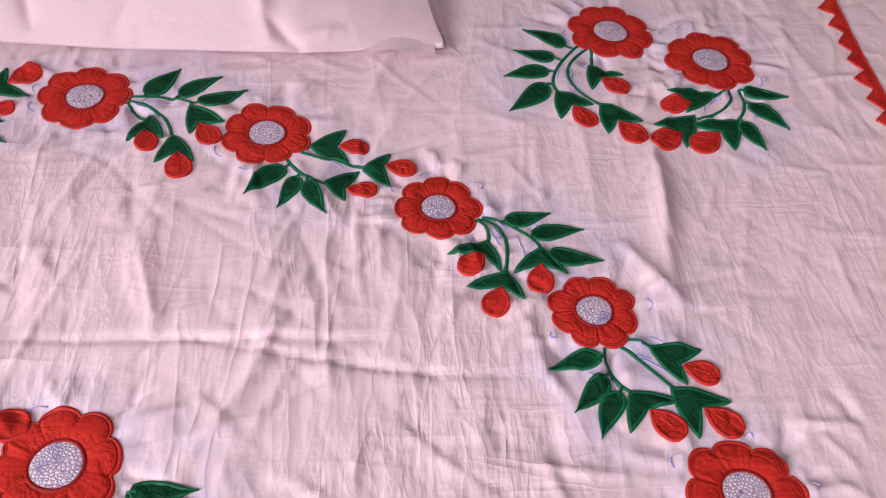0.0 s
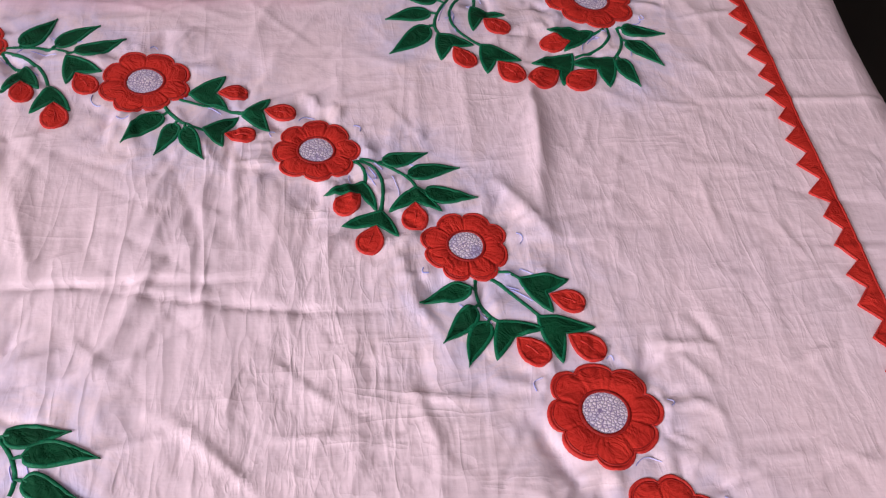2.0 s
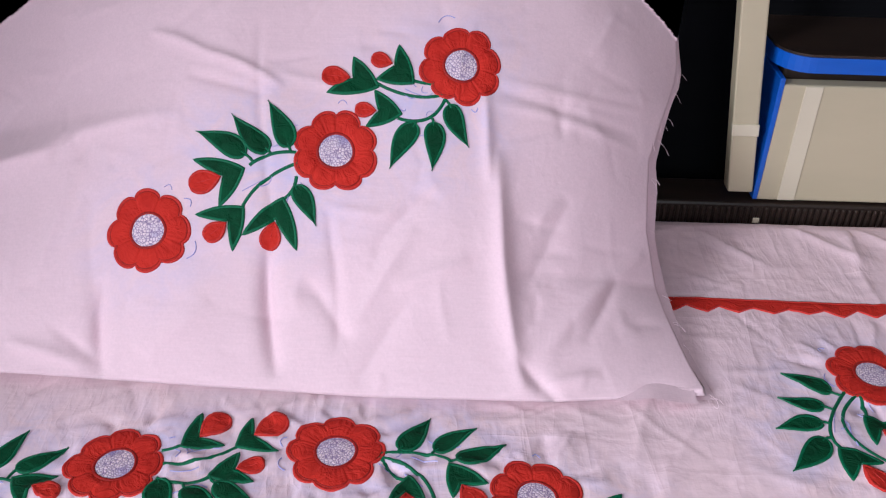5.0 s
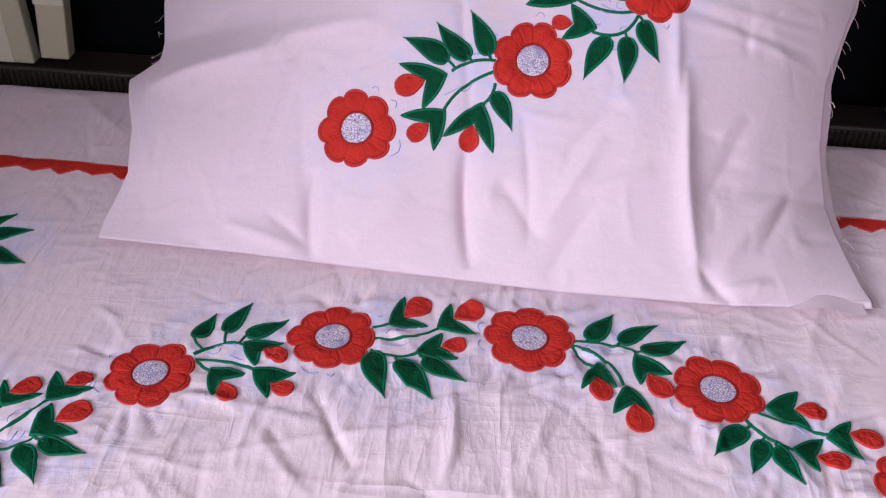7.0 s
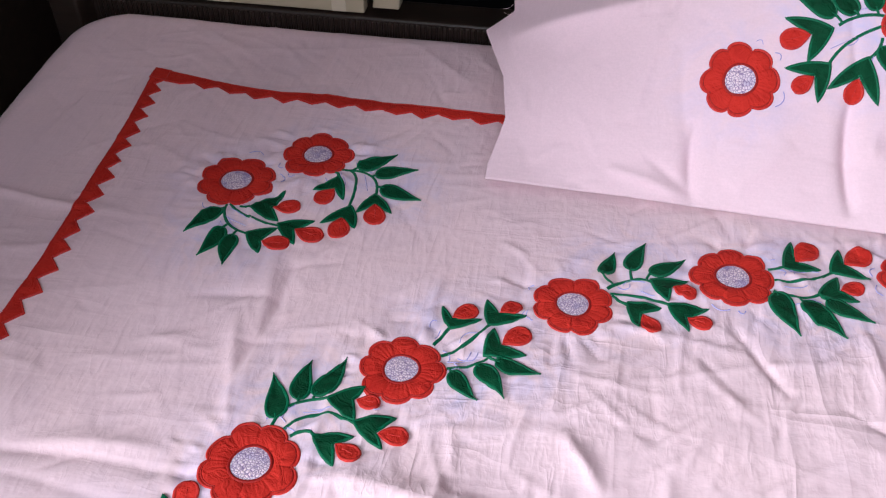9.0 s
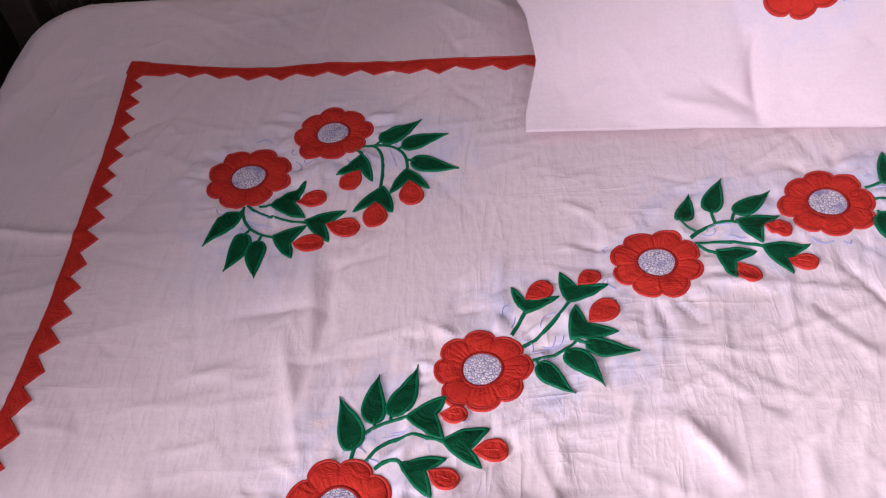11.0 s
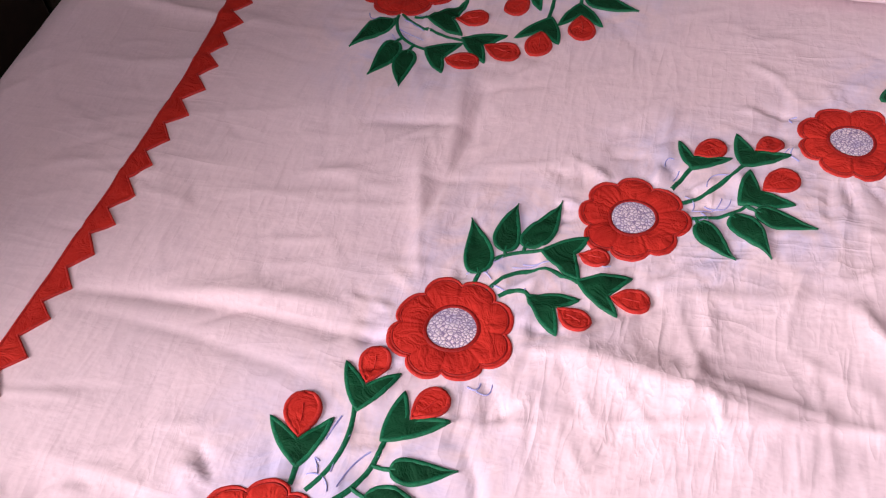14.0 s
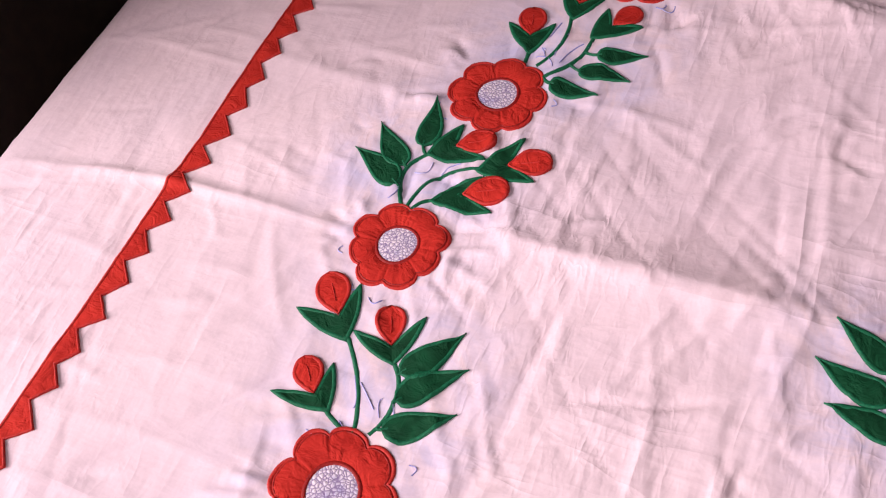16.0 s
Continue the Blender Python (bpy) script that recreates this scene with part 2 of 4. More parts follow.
# long folds: from x, y, to x, y, height, half width
FOLDS = [
    (-0.095, 0.451, -0.059, 0.378, -0.0035, 0.004),
    (0.003, 0.464, 0.008, 0.363, 0.004, 0.005),
    (-0.483, 0.468, -0.490, 0.294, -0.006, 0.012),
    (-0.496, 0.484, -0.484, 0.301, 0.005, 0.012),
    (-0.504, 0.402, -0.483, 0.287, 0.004, 0.008),
    (-0.398, 0.247, -0.243, 0.237, 0.008, 0.02),
    (-0.698, 0.223, -0.482, 0.232, -0.003, 0.007),
    (-0.811, 0.237, -0.743, 0.239, -0.003, 0.006),
    (-0.838, -0.060, -0.547, -0.037, 0.003, 0.005),
    (-0.468, -0.025, -0.234, 0.005, 0.009, 0.022),
    (-0.537, 0.091, -0.714, 0.083, 0.002, 0.01),
    (0.512, 0.474, 0.509, 0.324, 0.005, 0.009),
    (0.168, 0.290, 0.398, 0.271, -0.002, 0.003),
    (0.385, 0.204, 0.448, 0.195, 0.002, 0.003),
    (0.180, 0.204, 0.239, 0.316, 0.004, 0.006),
    (0.472, 0.188, 0.492, 0.125, -0.005, 0.009),
    (0.127, 0.390, 0.149, 0.293, 0.003, 0.006),
    (0.474, 0.385, 0.505, 0.313, 0.004, 0.008),
    (0.510, 0.495, 0.516, 0.386, 0.003, 0.006),
    (0.054, 0.303, 0.308, 0.280, -0.002, 0.003),
    (0.556, 0.865, 0.542, 0.784, 0.004, 0.008),
    (-0.817, 0.507, -0.701, 0.503, 0.003, 0.006),
    (-0.556, 0.408, -0.474, 0.419, -0.002, 0.006),
    (-0.633, 0.238, -0.505, 0.249, 0.003, 0.008),
    (-0.225, 0.321, -0.197, 0.266, 0.005, 0.008),
    (0.40, 0.865, 0.46, 0.78, 0.0026, 0.007),
    (0.49, 0.870, 0.56, 0.795, 0.0030, 0.008),
    (0.56, 0.870, 0.62, 0.80, 0.0026, 0.007),
    (0.62, 0.865, 0.67, 0.79, 0.0030, 0.008),
    (0.70, 0.86, 0.73, 0.79, 0.0022, 0.007),
    (-0.548, 0.87, -0.535, 0.755, 0.0030, 0.006),
    (-0.45, 0.86, -0.37, 0.78, 0.0026, 0.010),
    (-0.38, 0.86, -0.33, 0.78, 0.0022, 0.008),
    (-0.72, 0.86, -0.64, 0.80, 0.0022, 0.010),
]


# crinkles: direction in degrees, times a metre across and along, height, seed
CRINKLES = ((82, 26, 5, 0.0026, 5), (108, 34, 7, 0.0020, 6), (55, 30, 6, 0.0022, 8), (12, 22, 5, 0.0020, 9), (140, 40, 9, 0.0016, 10))


def spaced(*stretches):
    """Grid lines from a list of (from, to, step)."""
    return np.concatenate([np.linspace(a, b, int(round((b - a) / step)), endpoint=False) for a, b, step in stretches])


GRID_X = spaced((-1.20, -0.90, 0.01), (-0.90, 0.86, 0.0025), (0.86, 1.141, 0.01))
GRID_Y = spaced((-1.36, -0.42, 0.01), (-0.42, 0.92, 0.0025), (0.92, 1.05, 0.006))
FIELD_X, FIELD_Y = np.meshgrid(GRID_X, GRID_Y)


def stamp(field, gx, gy, x0, y0, x1, y1, high, half, sharp=1.2):
    """Adds one crease to the heights, near its own line only."""
    pad = half * 4
    i0, i1 = np.searchsorted(gx, (min(x0, x1) - pad, max(x0, x1) + pad))
    j0, j1 = np.searchsorted(gy, (min(y0, y1) - pad, max(y0, y1) + pad))
    if i1 <= i0 or j1 <= j0:
        return
    x, y = np.meshgrid(gx[i0:i1], gy[j0:j1])
    dx, dy = x1 - x0, y1 - y0
    length = math.hypot(dx, dy)
    along = ((x - x0) * dx + (y - y0) * dy) / length ** 2
    bend = 0.04 * length * np.sin(along * 3.1 + x0 * 90)
    across = ((x - x0) * dy - (y - y0) * dx) / length + bend
    fade = np.sin(np.clip(along, 0, 1) * math.pi) ** 0.6
    field[j0:j1, i0:i1] += high * fade * np.exp(-(np.abs(across) / half) ** sharp)


def sheet_field():
    x, y = FIELD_X, FIELD_Y
    wx, wy = x + 0.035 * vnoise(x * 6, y * 6, 3), y + 0.035 * vnoise(x * 6, y * 6, 4)
    h = 0.0075 * (vnoise(x * 2.2, y * 2.2, 1) - 0.5) + 0.0040 * (vnoise(wx * 5, wy * 6, 2) - 0.5)
    rough = np.zeros_like(x)
    for turn, across, along, high, seed in CRINKLES:
        c, s = math.cos(radians(turn)), math.sin(radians(turn))
        r = ridge((wx * s - wy * c) * across, (wx * c + wy * s) * along, seed) ** 4
        m = np.clip(vnoise(x * 3.1 + seed, y * 3.1, seed + 40) * 3.2 - 1.2, 0, 1)
        rough += 0.75 * INNER * high * (r - 0.2) * m * (1 if seed % 2 else -0.8)
    rnd = random.Random(17)
    # short sharp creases, thick inside the wreath and looser outside it
    for k in range(2900):
        px, py = rnd.uniform(-0.86, 0.80), rnd.uniform(-0.42, 0.86)
        inside = (px / 0.50) ** 2 + ((py - 0.02) / 0.50) ** 2 < 1
        if not inside and rnd.random() < 0.35:
            continue
        a = radians(rnd.choice((rnd.gauss(84, 18), rnd.gauss(78, 22), rnd.gauss(48, 16), rnd.gauss(128, 20))) if inside else rnd.choice((rnd.gauss(85, 25), rnd.gauss(5, 18), rnd.uniform(0, 180))))
        reach = rnd.uniform(0.02, 0.10) * (1.2 if inside else 1.0)
        high = rnd.choice((1, 1, -1)) * rnd.uniform(0.0004, 0.0022) * (1.0 if inside else 0.62)
        stamp(rough, GRID_X, GRID_Y, px, py, px + reach * math.cos(a), py + reach * math.sin(a), high, rnd.uniform(0.0022, 0.0048))
    # longer pulls that cross the others
    for k in range(70):
        px, py = rnd.uniform(-0.8, 0.7), rnd.uniform(-0.4, 0.6)
        a = radians(rnd.choice((rnd.gauss(90, 14), rnd.gauss(50, 14), rnd.gauss(0, 10))))
        reach = rnd.uniform(0.10, 0.26)
        stamp(rough, GRID_X, GRID_Y, px, py, px + reach * math.cos(a), py + reach * math.sin(a), rnd.choice((1, 1, -1)) * rnd.uniform(0.0008, 0.0024), rnd.uniform(0.0030, 0.0075))
    for x0, y0, x1, y1, high, half in FOLDS:
        stamp(rough, GRID_X, GRID_Y, x0, y0, x1, y1, 1.25 * high, half, 1.3)
    # the cloth puckers round each stitched flower and past the leaf tips
    for fx, fy, fw, ft in FLOWERS:
        for k in range(22):
            a = rnd.uniform(0, 2 * math.pi)
            c, s = math.cos(a), math.sin(a)
            r0, reach, a2 = fw * 0.47, rnd.uniform(0.014, 0.045), a + rnd.gauss(0, 0.25)
            stamp(rough, GRID_X, GRID_Y, fx + r0 * c, fy + r0 * s, fx + r0 * c + reach * math.cos(a2), fy + r0 * s + reach * math.sin(a2), rnd.choice((1, -1)) * rnd.uniform(0.0010, 0.0030), rnd.uniform(0.0024, 0.0040))
    ring = [FLOWERS[k] for k in (12, 11, 10, 9, 8, 7, 6, 0, 1, 2, 3, 4, 5)]
    spans = [(a, b, 22) for a, b in zip(ring, ring[1:])] + [(FLOWERS[13], FLOWERS[14], 30), (FLOWERS[15], FLOWERS[16], 30)]
    for p, q, count in spans:
        for k in range(count):
            f, side = rnd.random(), rnd.gauss(0, 0.038)
            px = p[0] + (q[0] - p[0]) * f + side * (0.7 + rnd.random() * 0.3)
            py = p[1] + (q[1] - p[1]) * f + rnd.gauss(0, 0.038) - (0.05 if count == 30 else 0)
            a, reach = rnd.uniform(0, math.pi), rnd.uniform(0.012, 0.045)
            stamp(rough, GRID_X, GRID_Y, px, py, px + reach * math.cos(a), py + reach * math.sin(a), rnd.choice((1, -1)) * rnd.uniform(0.0007, 0.0021), rnd.uniform(0.0022, 0.0038))
    free = np.ones_like(x)
    for fx, fy, fw, ft in FLOWERS:
        free = np.minimum(free, np.clip((np.hypot(x - fx, y - fy) - fw * 0.46) / 0.005, 0, 1))
    return h + rough * (0.15 + 0.85 * free)


# most crumpled inside the wreath, smoother outside it
INNER = 0.52 + 0.48 * np.clip(4.0 - 3.6 * np.hypot(FIELD_X / 0.50, (FIELD_Y - 0.02) / 0.48), 0, 1)
FIELD = sheet_field()


def sheet_height(x, y):
    """Height of the cloth over the mattress top."""
    x, y = np.asarray(x, float), np.asarray(y, float)
    i = np.clip(np.searchsorted(GRID_X, x) - 1, 0, len(GRID_X) - 2)
    j = np.clip(np.searchsorted(GRID_Y, y) - 1, 0, len(GRID_Y) - 2)
    fx = np.clip((x - GRID_X[i]) / (GRID_X[i + 1] - GRID_X[i]), 0, 1)
    fy = np.clip((y - GRID_Y[j]) / (GRID_Y[j + 1] - GRID_Y[j]), 0, 1)
    low = FIELD[j, i] * (1 - fx) + FIELD[j, i + 1] * fx
    top = FIELD[j + 1, i] * (1 - fx) + FIELD[j + 1, i + 1] * fx
    return low * (1 - fy) + top * fy


def on_sheet(u, v, up):
    return np.stack([u, v, TOP + sheet_height(u, v) + up], -1)


# the pillow leans back: u along its lower edge, v up its face
PIL_X, PIL_Y, PIL_Z, PIL_TURN = 0.008, 0.585, 0.562, radians(45)
PIL_LONG = 0.455


# folds of the cover: from u, v, to u, v, height, half width
PILLOW_FOLDS = (
    (-0.335, 0.160, -0.19, 0.208, 0.010, 0.016), (-0.21, 0.203, -0.09, 0.222, 0.004, 0.010),
    (-0.143, 0.000, -0.145, 0.085, -0.0065, 0.006), (-0.150, 0.020, -0.160, 0.16, -0.002, 0.008),
    (-0.002, 0.010, -0.012, 0.120, -0.0090, 0.006), (-0.010, 0.09, -0.024, 0.31, -0.0022, 0.003),
    (0.043, 0.030, 0.036, 0.150, -0.0028, 0.004), (0.030, 0.147, 0.095, 0.143, 0.0022, 0.003),
    (0.013, 0.088, 0.060, 0.040, -0.0030, 0.006), (0.050, 0.050, 0.110, 0.130, 0.0030, 0.007),
    (0.156, 0.255, 0.170, 0.170, 0.0045, 0.005), (0.168, 0.200, 0.202, 0.005, 0.0085, 0.008),
    (0.190, 0.035, 0.225, -0.004, -0.0050, 0.005), (0.210, 0.010, 0.260, 0.020, 0.0035, 0.004),
    (0.205, 0.030, 0.310, 0.125, 0.0032, 0.008), (0.245, 0.045, 0.280, 0.105, -0.0036, 0.006),
    (0.190, 0.080, 0.240, 0.165, -0.0025, 0.010), (0.150, 0.238, 0.300, 0.226, 0.0020, 0.003),
    (0.160, 0.250, 0.300, 0.241, -0.0022, 0.003), (0.170, 0.262, 0.310, 0.262, 0.0018, 0.003),
    (-0.130, 0.300, -0.060, 0.272, 0.0050, 0.0035), (-0.075, 0.280, -0.010, 0.247, 0.0050, 0.003), (-0.090, 0.262, -0.020, 0.238, -0.0026, 0.003),
    (-0.010, 0.262, 0.060, 0.240, 0.0022, 0.004), (-0.222, 0.030, -0.155, 0.006, 0.0040, 0.005),
    (-0.190, 0.040, -0.140, 0.014, -0.0030, 0.004), (-0.200, 0.075, -0.187, 0.175, 0.0030, 0.007),
    (-0.205, 0.185, -0.198, 0.212, -0.0035, 0.004), (-0.180, 0.185, -0.176, 0.212, -0.0030, 0.004),
    (0.060, 0.010, 0.110, 0.075, -0.0030, 0.009), (-0.110, 0.020, -0.060, 0.070, 0.0022, 0.010),
    (0.090, 0.080, 0.150, 0.110, 0.0026, 0.006), (0.070, 0.110, 0.120, 0.160, -0.0026, 0.007))
PIL_GU, PIL_GV = np.linspace(-0.42, 0.42, 337), np.linspace(-0.03, 0.49, 209)


def pillow_field():
    u, v = np.meshgrid(PIL_GU, PIL_GV)
    b = 0.012 * np.clip(1 - (np.abs(u) / 0.36) ** 4, 0, 1) * np.sin(np.clip(v / PIL_LONG, 0, 1) * math.pi) - 0.006
    b = b - 0.085 * np.clip((-u - 0.05) / 0.29, 0, 1.1) ** 1.5 * np.clip(v / 0.19, 0, 1.2)
    b = b - 0.070 * np.clip((u - 0.10) / 0.22, 0, 1.2) ** 2 * np.clip(v / 0.1, 0, 1)
    # past the long fold the empty corner sinks back
    over = np.clip((v - (0.222 + 0.27 * (u + 0.12))) / 0.06, 0, 1)
    b = b - 0.012 * over * over * (3 - 2 * over) * np.clip((-u - 0.06) / 0.12, 0, 1)
    b = b + 0.008 * (vnoise(u * 7, v * 7, 24) - 0.5) * np.clip(v / 0.05, 0, 1) + 0.005 * (vnoise(u * 15 + v * 6, v * 9, 25) - 0.5)
    for x0, y0, x1, y1, high, half in PILLOW_FOLDS:
        stamp(b, PIL_GU, PIL_GV, x0, y0, x1, y1, 1.2 * high, half, 1.3)
    rnd = random.Random(23)
    for k in range(190):
        pu, pv = rnd.uniform(-0.32, 0.32), rnd.uniform(0.0, 0.36)
        a = radians(rnd.choice((rnd.gauss(90, 22), rnd.gauss(45, 20), rnd.gauss(0, 15))))
        reach = rnd.uniform(0.015, 0.06)
        stamp(b, PIL_GU, PIL_GV, pu, pv, pu + reach * math.cos(a), pv + reach * math.sin(a), rnd.choice((1, -1)) * rnd.uniform(0.0004, 0.0017), rnd.uniform(0.0026, 0.005))
    return b


PIL_FIELD = pillow_field()


def pillow_bulge(u, v):
    i = np.clip(((u + 0.42) / 0.0025).astype(int), 0, len(PIL_GU) - 2)
    j = np.clip(((v + 0.03) / 0.0025).astype(int), 0, len(PIL_GV) - 2)
    fu, fv = np.clip((u - PIL_GU[i]) / 0.0025, 0, 1), np.clip((v - PIL_GV[j]) / 0.0025, 0, 1)
    low = PIL_FIELD[j, i] * (1 - fu) + PIL_FIELD[j, i + 1] * fu
    top = PIL_FIELD[j + 1, i] * (1 - fu) + PIL_FIELD[j + 1, i + 1] * fu
    return low * (1 - fv) + top * fv


def on_pillow(u, v, up):
    u, v = np.asarray(u, float), np.asarray(v, float)
    n = pillow_bulge(u, v) + up
    c, s = math.cos(PIL_TURN), math.sin(PIL_TURN)
    return np.stack([PIL_X + u, PIL_Y + v * c - n * s, PIL_Z + v * s + n * c], -1)


# ---- appliqué pieces ----


def flower(surface, parent, u, v, size, turn=0.0, seed=0):
    """Eight petals of red cotton with a satin edge, puffed between the seams, round a stitched disc."""
    cols, R = 160, size / 2
    th = np.linspace(0, 2 * math.pi, cols, endpoint=False)
    wob = 1 + 0.03 * np.sin(th * 3 + seed) + 0.02 * np.sin(th * 5 + 2.3 * seed)
    lobe = np.abs(np.cos(4 * (th - turn) + 0.12 * np.sin(th * 2 + seed))) ** 0.5
    edge = R * wob * (0.82 + 0.18 * lobe)
    puff = np.clip(lobe * 2.2, 0, 1) ** 0.7

    def rings(steps):
        pts = []
        for s, kind, high in steps:
            r = edge * s if kind == "edge" else R * s * (1 + 0.02 * np.sin(3 * th + seed))
            uu, vv = u + r * np.cos(th), v + r * np.sin(th)
            pts.append(surface(uu, vv, high))
        return np.concatenate(pts)

    turned = th - turn
    gather = (0.55 * np.sin(turned * 31 + 2.5 * np.sin(turned * 5 + seed)) + 0.45 * np.sin(turned * 47 + 3 * np.sin(turned * 3 + 2 * seed)))
    pts = [surface(u + R * 0.43 * np.cos(th), v + R * 0.43 * np.sin(th), 0.0006 + 0 * th)]
    for k in range(1, 12):
        # cloth gathered at the ring and at the edge, puffed between
        f = k / 12
        r = R * 0.43 * (1 - f) + edge * 0.945 * f
        high = 0.0004 + 0.0015 * puff * math.sin(f * math.pi) ** 0.6 + 0.00030 * gather * (0.35 + 0.65 * abs(1 - 2 * f)) * puff
        pts.append(surface(u + r * np.cos(th), v + r * np.sin(th), high))
    r = edge * 0.945
    pts.append(surface(u + r * np.cos(th), v + r * np.sin(th), 0.0004 + 0 * th))
    ob = part("flower", np.concatenate(pts), grid_faces(len(pts), cols, True), RED, parent)
    rim = rings([(0.925, "edge", 0.0004 + 0 * th), (0.94, "edge", 0.0010 + 0 * th), (0.97, "edge", 0.0012 + 0 * th), (0.995, "edge", 0.0007 + 0 * th), (1.006, "edge", -0.0008 + 0 * th)])
    part("edge_stitching", rim, grid_faces(5, cols, True), RED_SATIN, ob)
    # a line coloured darker for the shadow groove just inside the edge
    line = rings([(0.885, "edge", 0.0002 + 0.0006 * puff), (0.895, "edge", 0.0006 + 0.0007 * puff), (0.912, "edge", 0.0006 + 0.0006 * puff), (0.922, "edge", 0.0001 + 0.0005 * puff)])
    part("edge_shade_line", line, grid_faces(4, cols, True), RED_SEAM_SHADE, ob)
    ring = rings([(0.375, "in", 0.0006 + 0 * th), (0.39, "in", 0.0014 + 0 * th), (0.425, "in", 0.0015 + 0 * th), (0.455, "in", 0.0005 + 0 * th)])
    part("ring_stitching", ring, grid_faces(4, cols, True), RED_SEAM_SHADE, ob)
    for k in range(8):
        a = turn + (k + 0.5) * math.pi / 4
        c, s = math.cos(a), math.sin(a)
        ribbon(surface, "seam_stitching", RED_SEAM_SHADE, ob, u + R * 0.47 * c, v + R * 0.47 * s, u + R * (0.66 * c - 0.02 * s), v + R * (0.66 * s + 0.02 * c), u + R * 0.84 * c, v + R * 0.84 * s, 0.0011, 0.0011)
    disc = rings([(0.395, "in", 0.0008 + 0 * th), (0.28, "in", 0.0013 + 0 * th), (0.14, "in", 0.0014 + 0 * th), (0.004, "in", 0.0014 + 0 * th)])
    part("flower_center", disc, grid_faces(4, cols, True) + [tuple(range(3 * cols, 4 * cols))], WHITE_STITCH, ob, "white disc filled with loop stitching")
    return ob


def blade(surface, u0, v0, u1, v1, wide, bend, profile, low=0.0006, high=0.0010):
    """Vertices of a leaf-like piece and of its satin edge. profile: half width along the piece, 0 to 1."""
    du, dv = u1 - u0, v1 - v0
    L = math.hypot(du, dv)
    au, av = du / L, dv / L
    nu, nv = -av, au
    S = np.linspace(0, 1, 23)
    w = np.array([profile(s) for s in S]) * wide / 2
    bow = bend * L * np.sin(S * math.pi)
    cols = np.linspace(-1, 1, 7)
    cu = u0 + au * S * L + nu * bow
    cv = v0 + av * S * L + nv * bow
    uu = cu[:, None] + nu * w[:, None] * cols[None, :]
    vv = cv[:, None] + nv * w[:, None] * cols[None, :]
    hh = low + high * (1 - cols[None, :] ** 2) * np.minimum(1, w[:, None] / 0.004) - 0.0006 * np.exp(-(cols[None, :] / 0.25) ** 2) + 0.0003 * np.sin(S[:, None] * 27 + cols[None, :] * 4 + u0 * 300)
    body = surface(uu.ravel(), vv.ravel(), hh.ravel())
    # satin edge all round
    ou = np.concatenate([cu + nu * w, (cu - nu * w)[::-1]])
    ov = np.concatenate([cv + nv * w, (cv - nv * w)[::-1]])
    k = len(ou)
    thin = np.clip(np.concatenate([w, w[::-1]]) / 0.003, 0.25, 1.0)
    tu, tv = np.roll(ou, -1) - np.roll(ou, 1), np.roll(ov, -1) - np.roll(ov, 1)
    tl = np.hypot(tu, tv) + 1e-9
    su, sv = tv / tl, -tu / tl
    rows = []
    for off, up in ((-0.0019, low + 0.0004), (-0.0015, low + 0.0008), (0.0003, low + 0.0008), (0.0006, low - 0.0002), (0.0006, -0.0008)):
        rows.append(surface(ou - su * off * thin, ov - sv * off * thin, up + 0 * ou))
    return body, grid_faces(23, 7), np.concatenate(rows), grid_faces(5, k, True)


def leaf_profile(s):
    s = max(0.0, (s - 0.05) / 0.95)
    return s ** 0.55 * (1 - s) ** 1.4 / 0.312 + 0.02 * (1 - s)


def drop_profile(s):
    return math.sin(math.pi / 2 * s / 0.6) if s < 0.6 else math.sqrt(max(0.0, 1 - ((s - 0.6) / 0.4) ** 2))


def leaf(surface, parent, u0, v0, u1, v1, wide=0.375, bend=0.03):
    L = math.hypot(u1 - u0, v1 - v0)
    b, f, rb, rf = blade(surface, u0, v0, u1, v1, wide * L, bend, leaf_profile)
    ob = part("leaf", b, f, GREEN, parent)
    part("edge_stitching", rb, rf, GREEN_SATIN, ob)
    return ob


